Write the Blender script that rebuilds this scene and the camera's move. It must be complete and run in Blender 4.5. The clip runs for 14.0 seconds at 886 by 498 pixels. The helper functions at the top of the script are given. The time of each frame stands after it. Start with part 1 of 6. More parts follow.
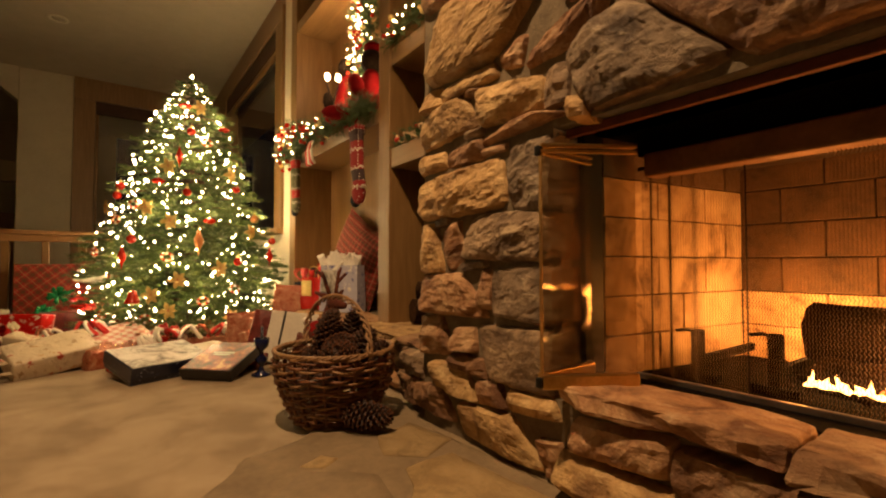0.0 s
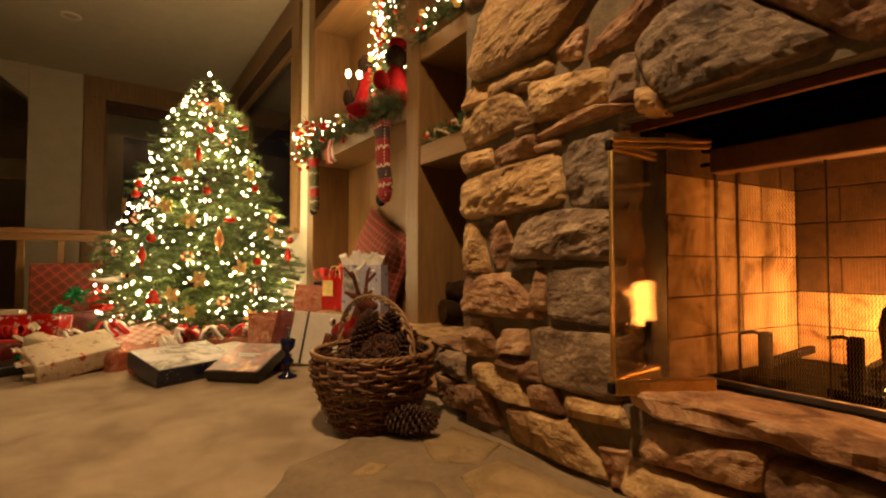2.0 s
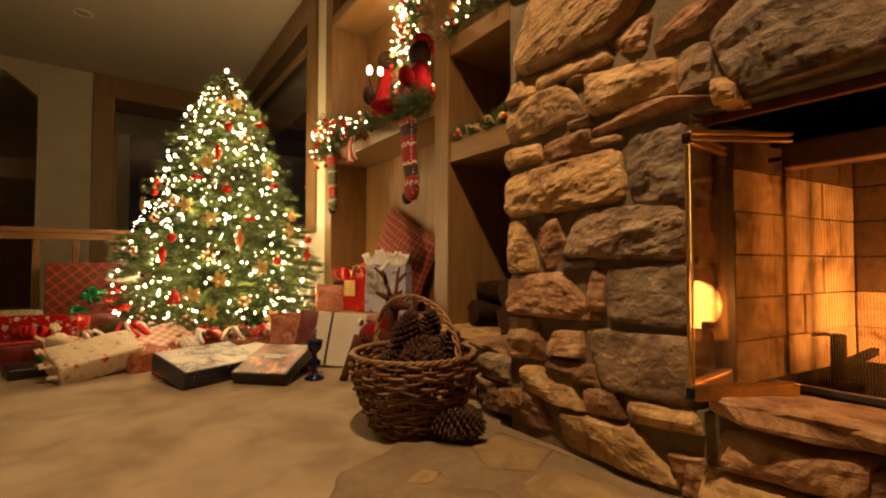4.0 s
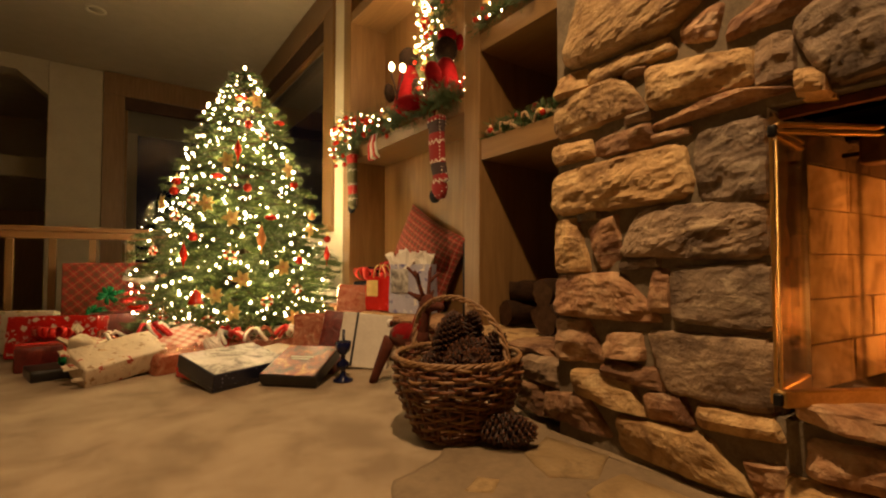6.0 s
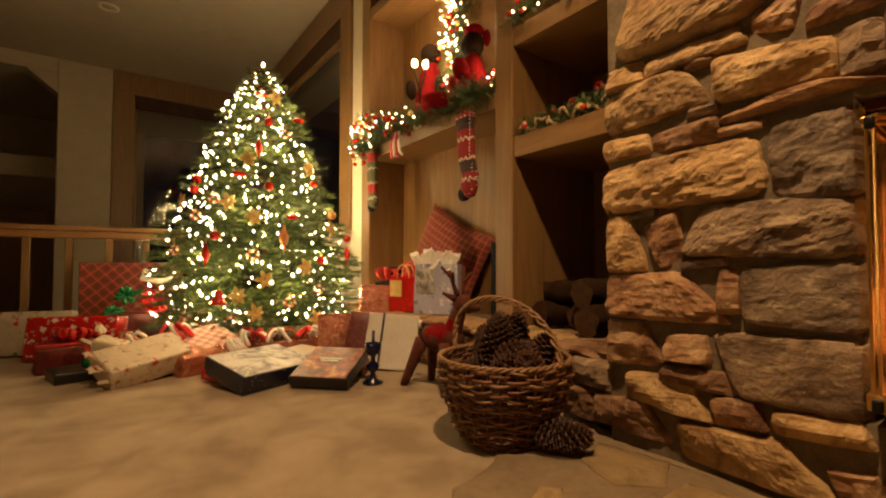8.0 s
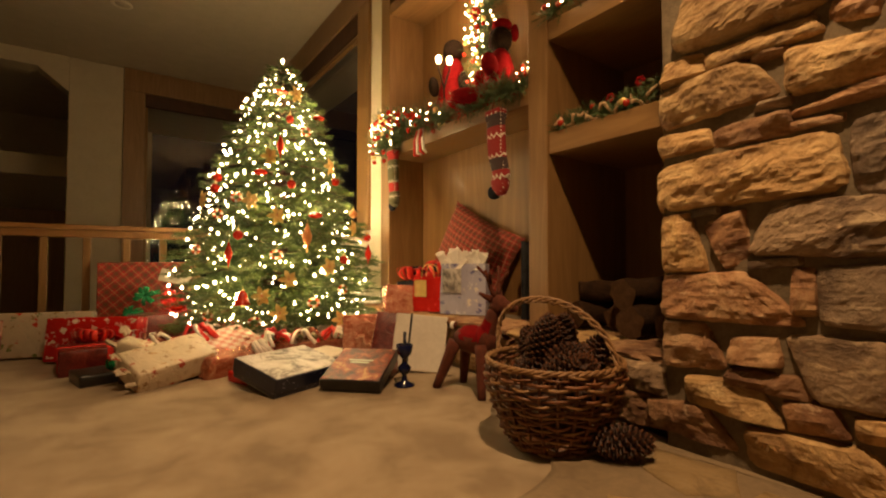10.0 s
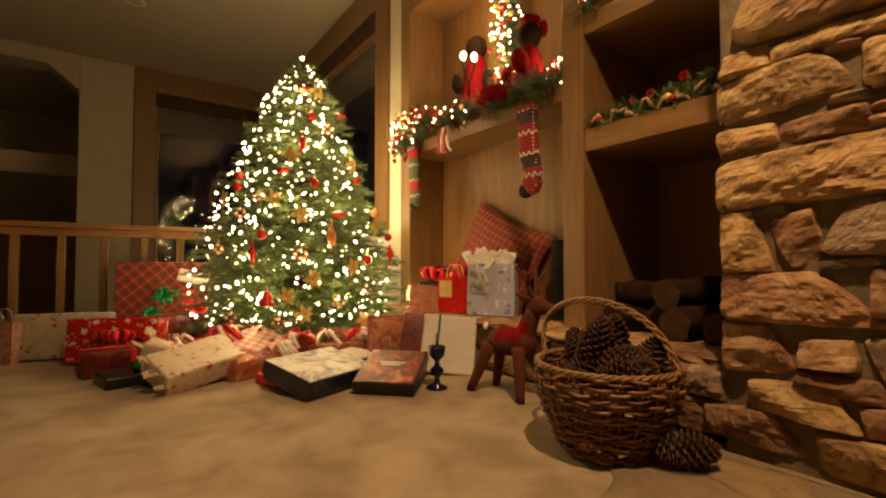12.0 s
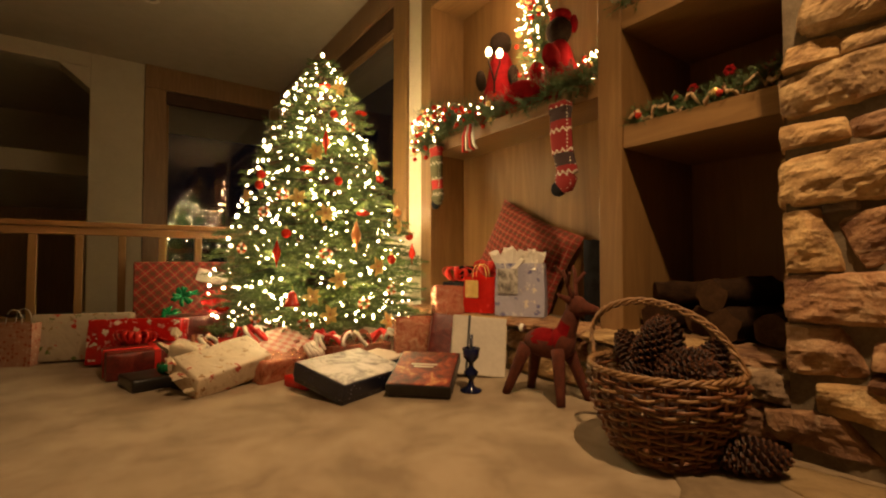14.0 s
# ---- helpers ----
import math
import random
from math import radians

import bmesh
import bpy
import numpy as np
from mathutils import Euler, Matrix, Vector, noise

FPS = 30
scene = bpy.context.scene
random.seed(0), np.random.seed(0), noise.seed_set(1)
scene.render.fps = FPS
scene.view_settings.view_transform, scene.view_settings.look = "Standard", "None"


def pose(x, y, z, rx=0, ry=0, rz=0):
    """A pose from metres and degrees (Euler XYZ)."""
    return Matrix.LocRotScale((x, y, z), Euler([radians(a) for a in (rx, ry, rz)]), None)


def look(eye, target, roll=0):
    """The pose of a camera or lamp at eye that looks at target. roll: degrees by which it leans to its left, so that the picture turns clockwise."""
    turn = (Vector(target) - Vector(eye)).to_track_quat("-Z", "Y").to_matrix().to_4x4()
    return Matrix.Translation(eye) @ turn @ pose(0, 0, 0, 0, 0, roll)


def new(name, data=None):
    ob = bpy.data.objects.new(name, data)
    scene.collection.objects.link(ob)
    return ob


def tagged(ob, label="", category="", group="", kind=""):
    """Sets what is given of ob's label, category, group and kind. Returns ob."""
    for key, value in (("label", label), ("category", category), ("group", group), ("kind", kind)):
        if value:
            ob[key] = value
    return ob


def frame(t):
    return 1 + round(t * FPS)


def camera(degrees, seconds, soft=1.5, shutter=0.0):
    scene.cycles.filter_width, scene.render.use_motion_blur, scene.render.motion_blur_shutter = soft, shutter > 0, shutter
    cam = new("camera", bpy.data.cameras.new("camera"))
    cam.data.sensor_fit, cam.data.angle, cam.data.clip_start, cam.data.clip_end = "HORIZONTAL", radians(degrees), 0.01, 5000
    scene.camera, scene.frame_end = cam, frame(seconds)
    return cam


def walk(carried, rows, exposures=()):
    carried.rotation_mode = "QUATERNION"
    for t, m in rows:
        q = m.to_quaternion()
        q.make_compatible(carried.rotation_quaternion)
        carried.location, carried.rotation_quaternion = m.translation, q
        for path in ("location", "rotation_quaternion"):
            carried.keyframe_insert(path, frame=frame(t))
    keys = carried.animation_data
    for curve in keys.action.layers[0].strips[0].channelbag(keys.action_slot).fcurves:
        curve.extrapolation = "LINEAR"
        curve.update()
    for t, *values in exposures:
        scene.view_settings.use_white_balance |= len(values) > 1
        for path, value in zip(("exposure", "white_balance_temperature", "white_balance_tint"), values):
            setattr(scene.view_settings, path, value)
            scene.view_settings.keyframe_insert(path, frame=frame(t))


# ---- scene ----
cam = camera(88.7, 14.0, soft=2.1)
METRES, EYE, TILT, LEAN, TURN = 1.1, 0.578, 0.0, 0.0, -36.0
ROWS = [
    (0.0, 0.0, 0.0, 0.0, 0.0, 1.84, 0.02),
    (0.5, -0.0345, 0.0109, -0.0004, 0.02, 1.84, -0.01),
    (1.0, -0.0679, 0.0218, -0.0009, 0.04, 1.85, -0.03),
    (1.5, -0.1012, 0.0326, -0.0014, 0.05, 1.85, -0.04),
    (2.0, -0.1351, 0.0431, -0.0015, 0.08, 1.85, -0.05),
    (2.5, -0.168, 0.054, -0.002, 0.09, 1.86, -0.06),
    (3.0, -0.2022, 0.0652, -0.0025, 0.1, 1.85, -0.05),
    (5.5, -0.3705, 0.1187, -0.0017, 0.22, 1.72, 0.01),
    (6.0, -0.4051, 0.1296, -0.0027, 0.24, 1.76, -0.02),
    (6.5, -0.4394, 0.1408, -0.0036, 0.25, 1.76, -0.02),
    (7.0, -0.4742, 0.1516, -0.004, 0.26, 1.76, -0.02),
    (7.5, -0.508, 0.1625, -0.0044, 0.27, 1.76, -0.02),
    (8.0, -0.5425, 0.1738, -0.0047, 0.3, 1.77, -0.01),
    (10.5, -0.7124, 0.2287, -0.0042, 0.45, 1.7, 0.02),
    (11.0, -0.7466, 0.2393, -0.0048, 0.47, 1.72, 0.02),
    (11.5, -0.7809, 0.2502, -0.0052, 0.48, 1.72, 0.01),
    (12.0, -0.8153, 0.2609, -0.0056, 0.5, 1.73, 0.0),
    (12.5, -0.8501, 0.2717, -0.0063, 0.51, 1.73, -0.0),
    (13.0, -0.8839, 0.2826, -0.0065, 0.53, 1.73, -0.01),
    (13.5, -0.9182, 0.2938, -0.0071, 0.55, 1.73, -0.01),
    (14.0, -0.9525, 0.3041, -0.0075, 0.56, 1.74, -0.03),
]
walk(cam, [(t, pose(0, 0, EYE, TILT, LEAN, TURN) @ pose(METRES * x, METRES * y, METRES * z, 90 + pitch, roll, yaw)) for t, x, y, z, yaw, pitch, roll in ROWS])

# ---- world, exposure and large lights ----
world = bpy.data.worlds.new("night")
scene.world = world
world.use_nodes = True
world.node_tree.nodes["Background"].inputs[0].default_value = (0.25, 0.32, 0.5, 1)
world.node_tree.nodes["Background"].inputs[1].default_value = 0.004
scene.view_settings.exposure = 0.0


def lamp(name, kind, place, watts, colour, radius, target=None, blend=0.6, cone=120):
    data = bpy.data.lights.new(name, kind)
    data.energy, data.color = watts, colour
    if kind == "AREA":
        data.size = radius
    else:
        data.shadow_soft_size = radius
    if kind == "SPOT":
        data.spot_size, data.spot_blend = radians(cone), blend
    ob = new(name, data)
    ob.matrix_world = look(place, target) if target else pose(*place)
    return ob


WARM = (1.0, 0.62, 0.30)
FIRE = (1.0, 0.36, 0.07)
lamp("room_downlight", "SPOT", (-0.04, 0.80, 2.93), 310, WARM, 0.05, (0.42, 1.50, 0.0), 1.0, 98)
# Weak fill, added; no lamp is known at this spot.
lamp("room_downlight", "SPOT", (-2.2, 0.6, 2.93), 9, WARM, 0.06, (-1.4, 2.4, 0.0), 0.8, 140)
lamp("fire_glow", "POINT", (1.62, 0.44, 0.42), 9, FIRE, 0.09)
lamp("fire_glow", "POINT", (1.35, 0.12, 0.39), 10, FIRE, 0.07)
lamp("fire_glow", "POINT", (1.64, 0.12, 0.40), 7, FIRE, 0.09)

# ---- materials ----


class Nodes:
    """A small wrapper to lay out a node material."""

    def __init__(self, name):
        self.mat = bpy.data.materials.new(name)
        self.mat.use_nodes = True
        self.t = self.mat.node_tree
        self.bsdf = self.t.nodes["Principled BSDF"]

    def node(self, kind, links=None, operation="", data_type="", blend_type=""):
        n = self.t.nodes.new(kind)
        if operation:
            n.operation = operation
        if data_type:
            n.data_type = data_type
        if blend_type:
            n.blend_type = blend_type
        for k, v in (links or {}).items():
            self.put(n.inputs[k], v)
        return n

    def put(self, socket, v):
        if isinstance(v, bpy.types.NodeSocket):
            self.t.links.new(v, socket)
        else:
            socket.default_value = v

    def coords(self, scale=(1, 1, 1), rot=(0, 0, 0)):
        tc = self.node("ShaderNodeTexCoord")
        m = self.node("ShaderNodeMapping", {"Vector": tc.outputs["Object"], "Scale": scale, "Rotation": rot})
        return m.outputs[0]

    def noise(self, scale, vec=None, detail=6, rough=0.6, warp=0.0):
        n = self.node("ShaderNodeTexNoise", {"Scale": scale, "Detail": detail, "Roughness": rough, "Distortion": warp})
        if vec is not None:
            self.put(n.inputs["Vector"], vec)
        return n.outputs["Fac"]

    def ramp(self, fac, *stops):
        n = self.node("ShaderNodeValToRGB", {"Fac": fac})
        e = n.color_ramp.elements
        while len(e) < len(stops):
            e.new(0.5)
        for el, (p, c) in zip(e, stops):
            el.position, el.color = p, (*c, 1) if len(c) == 3 else c
        return n.outputs["Color"]

    def mix(self, fac, a, b, mode="MIX"):
        n = self.node("ShaderNodeMix", data_type="RGBA", blend_type=mode)
        self.put(n.inputs[0], fac)
        for i, v in ((6, a), (7, b)):
            self.put(n.inputs[i], v if isinstance(v, bpy.types.NodeSocket) else (*v, 1))
        return n.outputs[2]

    def maths(self, op, a, b=0.0, c=0.0):
        n = self.node("ShaderNodeMath", operation=op)
        for i, v in enumerate((a, b, c)):
            self.put(n.inputs[i], v)
        return n.outputs[0]

    def bump(self, height, strength=0.4, distance=0.01):
        n = self.node("ShaderNodeBump", {"Height": height, "Strength": strength, "Distance": distance})
        self.put(self.bsdf.inputs["Normal"], n.outputs[0])

    def done(self, colour=None, rough=0.6, metal=0.0, **more):
        if colour is not None:
            self.put(self.bsdf.inputs["Base Color"], colour if isinstance(colour, bpy.types.NodeSocket) else (*colour, 1))
        self.put(self.bsdf.inputs["Roughness"], rough)
        self.put(self.bsdf.inputs["Metallic"], metal)
        for k, v in more.items():
            self.put(self.bsdf.inputs[k.replace("_", " ")], v)
        return self.mat


def stone_mat(name, dark, mid, light, patch):
    n = Nodes(name)
    v = n.coords()
    rnd = n.node("ShaderNodeObjectInfo").outputs["Random"]
    vv = n.node("ShaderNodeVectorMath", {0: v, 1: (3.1, 1.7, 2.3)}, operation="ADD")
    n.put(vv.inputs[1], n.node("ShaderNodeCombineXYZ", {0: rnd, 1: n.maths("MULTIPLY", rnd, 7.0), 2: n.maths("MULTIPLY", rnd, 3.0)}).outputs[0])
    big = n.noise(7, vv.outputs[0], 6, 0.62, 0.8)
    strata = n.noise(16, n.node("ShaderNodeMapping", {"Vector": vv.outputs[0], "Scale": (1, 0.75, 2.1), "Rotation": (0.35, 0, 0)}).outputs[0], 8, 0.65, 0.6)
    fine = n.noise(95, vv.outputs[0], 5, 0.7)
    base = n.ramp(big, (0.36, dark), (0.5, mid), (0.63, light))
    pale = n.ramp(strata, (0.56, (0, 0, 0)), (0.64, (1, 1, 1)))
    base = n.mix(n.maths("MULTIPLY", pale, 0.5), base, patch)
    base = n.mix(n.maths("MULTIPLY", n.ramp(strata, (0.34, (1, 1, 1)), (0.44, (0, 0, 0))), 0.4), base, tuple(c * 0.5 for c in dark))
    tone = n.ramp(rnd, (0.0, (0.62, 0.60, 0.59)), (0.5, (0.95, 0.93, 0.9)), (1.0, (1.12, 1.05, 0.95)))
    base = n.mix(1.0, base, tone, "MULTIPLY")
    base = n.mix(n.maths("MULTIPLY", n.ramp(fine, (0.35, (1, 1, 1)), (0.55, (0, 0, 0))), 0.22), base, tuple(c * 0.4 for c in dark))
    h = n.maths("ADD", n.maths("MULTIPLY", strata, 1.0), n.maths("MULTIPLY", fine, 0.3))
    n.bump(h, 0.9, 0.014)
    return n.done(base, n.maths("MULTIPLY_ADD", fine, 0.25, 0.62))


def plain(name, a, b, scale=20, rough=0.6, metal=0.0, bump=0.0, detail=5, **more):
    """Two close tones mottled at two scales."""
    n = Nodes(name)
    v = n.coords()
    f = n.maths("ADD", n.maths("MULTIPLY", n.noise(scale, v, detail), 0.65), n.maths("MULTIPLY", n.noise(scale * 7, v, 4), 0.35))
    if bump:
        n.bump(f, bump, 0.01)
    return n.done(n.ramp(f, (0.35, a), (0.65, b)), n.maths("MULTIPLY_ADD", f, 0.2, max(rough - 0.1, 0.02)), metal, **more)


def wood_mat(name, dark, light, along="z", rough=0.42, scale=1.0, gloss=0.5):
    n = Nodes(name)
    s = {"x": (1.2, 14, 14), "y": (14, 1.2, 14), "z": (14, 14, 1.2)}[along]
    v = n.coords(tuple(scale * k for k in s))
    rnd = n.node("ShaderNodeObjectInfo").outputs["Random"]
    grain = n.noise(1.3, v, 8, 0.6, 1.6)
    fine = n.noise(9, v, 4, 0.7)
    blotch = n.noise(2.2, n.coords(), 3, 0.5)
    c = n.ramp(grain, (0.3, dark), (0.52, tuple((a + b) / 2 for a, b in zip(dark, light))), (0.7, light))
    c = n.mix(n.maths("MULTIPLY", fine, 0.3), c, dark)
    c = n.mix(n.maths("MULTIPLY", blotch, 0.35), c, tuple(0.6 * a for a in light))
    c = n.mix(0.18, c, n.ramp(rnd, (0, dark), (1, light)))
    n.bump(n.maths("ADD", grain, n.maths("MULTIPLY", fine, 0.5)), 0.12, 0.004)
    return n.done(c, n.maths("MULTIPLY_ADD", grain, 0.2, rough - 0.1), Specular_IOR_Level=gloss)


def carpet_mat():
    n = Nodes("carpet_pile")
    v = n.coords()
    blotch = n.noise(4.2, v, 5, 0.6, 0.4)
    soil = n.noise(11, v, 4, 0.6)
    tuft = n.noise(420, v, 3, 0.8)
    c = n.ramp(blotch, (0.36, (0.225, 0.155, 0.083)), (0.5, (0.355, 0.262, 0.158)), (0.64, (0.45, 0.345, 0.22)))
    c = n.mix(n.maths("MULTIPLY", soil, 0.3), c, (0.23, 0.16, 0.09))
    c = n.mix(n.maths("MULTIPLY", tuft, 0.35), c, (0.2, 0.14, 0.08))
    n.bump(n.maths("ADD", tuft, n.maths("MULTIPLY", soil, 1.5)), 0.35, 0.008)
    return n.done(c, 0.95, Sheen_Weight=0.25)


def plaid_mat(name, ground, band, line, scale, rot=0.785, plane="xz", rough=0.55):
    """Woven tartan: two crossing sets of wide bands and thin lines."""
    n = Nodes(name)
    tc = n.node("ShaderNodeTexCoord").outputs["Object"]
    s = n.node("ShaderNodeSeparateXYZ", {0: tc})
    a, b = s.outputs["XYZ".index(plane[0].upper())], s.outputs["XYZ".index(plane[1].upper())]
    u = n.maths("ADD", n.maths("MULTIPLY", a, math.cos(rot)), n.maths("MULTIPLY", b, math.sin(rot)))
    w = n.maths("SUBTRACT", n.maths("MULTIPLY", b, math.cos(rot)), n.maths("MULTIPLY", a, math.sin(rot)))
    prev = ground
    for k in (u, w):
        f = n.maths("FRACT", n.maths("MULTIPLY", k, scale))
        wide = n.maths("LESS_THAN", n.maths("ABSOLUTE", n.maths("SUBTRACT", f, 0.3)), 0.2)
        prev = n.mix(n.maths("MULTIPLY", wide, 0.55), prev, band)
    for k in (u, w):
        f = n.maths("FRACT", n.maths("MULTIPLY", k, scale))
        thin = n.maths("LESS_THAN", n.maths("ABSOLUTE", n.maths("SUBTRACT", f, 0.78)), 0.045)
        prev = n.mix(n.maths("MULTIPLY", thin, 0.8), prev, line)
    weave = n.noise(160, n.coords(), 3, 0.7)
    prev = n.mix(n.maths("MULTIPLY", weave, 0.3), prev, tuple(0.4 * c for c in ground))
    n.bump(n.noise(28, n.coords(), 4), 0.25, 0.01)
    return n.done(prev, rough)


def print_mat(name, paper, inks, scale=24, size=0.32, rough=0.4, bump=0.3):
    """Wrapping paper with scattered printed motifs."""
    n = Nodes(name)
    v = n.coords()
    vor = n.node("ShaderNodeTexVoronoi", {"Vector": v, "Scale": scale, "Randomness": 0.75})
    warp = n.noise(scale * 3.2, v, 2, 0.5)
    d = n.maths("ADD", vor.outputs["Distance"], n.maths("MULTIPLY", n.maths("SUBTRACT", warp, 0.5), 1.3))
    spot = n.maths("LESS_THAN", d, size)
    pick = n.node("ShaderNodeSeparateColor", {0: vor.outputs["Color"]}).outputs[0]
    stops = [((i + 0.01) / len(inks), c) for i, c in enumerate(inks)]
    r = n.node("ShaderNodeValToRGB", {"Fac": pick})
    r.color_ramp.interpolation = "CONSTANT"
    e = r.color_ramp.elements
    while len(e) < len(stops):
        e.new(0.5)
    for el, (p, c) in zip(e, stops):
        el.position, el.color = p, (*c, 1)
    c = n.mix(spot, paper, r.outputs[0])
    crease = n.noise(9, v, 5, 0.6, 1.2)
    # Crease hollows darkened: their shade is mixed into the paper colour.
    c = n.mix(n.maths("MULTIPLY", n.ramp(crease, (0.3, (1, 1, 1)), (0.5, (0, 0, 0))), 0.25), c, tuple(0.5 * k for k in paper))
    n.bump(crease, bump, 0.02)
    return n.done(c, rough)


def glow_mat(name, colour, strength, base=(0.8, 0.7, 0.5)):
    n = Nodes(name)
    return n.done(base, 0.4, 0.0, Emission_Color=(*colour, 1), Emission_Strength=strength)


def glass_mat(name, tint=(1, 1, 1), rough=0.0, gloss_base=0.06):
    """A thin pane: clear, with a mirror gloss that grows towards grazing angles."""
    n = Nodes(name)
    out = n.t.nodes["Material Output"]
    clear = n.node("ShaderNodeBsdfTransparent", {"Color": (*tint, 1)})
    gloss = n.node("ShaderNodeBsdfGlossy", {"Roughness": rough, "Color": (1, 1, 1, 1)})
    facing = n.node("ShaderNodeLayerWeight", {"Blend": 0.5}).outputs["Facing"]
    m = n.node("ShaderNodeMixShader", {0: n.maths("MULTIPLY_ADD", n.maths("POWER", facing, 5.0), 0.8, gloss_base), 1: clear.outputs[0], 2: gloss.outputs[0]})
    n.t.links.new(m.outputs[0], out.inputs[0])
    return n.mat


def scene_mat(name, scale, *stops, rough=0.3, metal=0.0, bump=0.15):
    """A printed or creased surface: soft broken patches of several tones."""
    n = Nodes(name)
    v = n.coords()
    f = n.noise(scale, v, 7, 0.62, 1.4)
    g = n.noise(scale * 4, v, 4, 0.6, 0.8)
    mixd = n.maths("ADD", n.maths("MULTIPLY", f, 0.72), n.maths("MULTIPLY", g, 0.28))
    n.bump(mixd, bump, 0.02)
    return n.done(n.ramp(mixd, *stops), rough, metal)


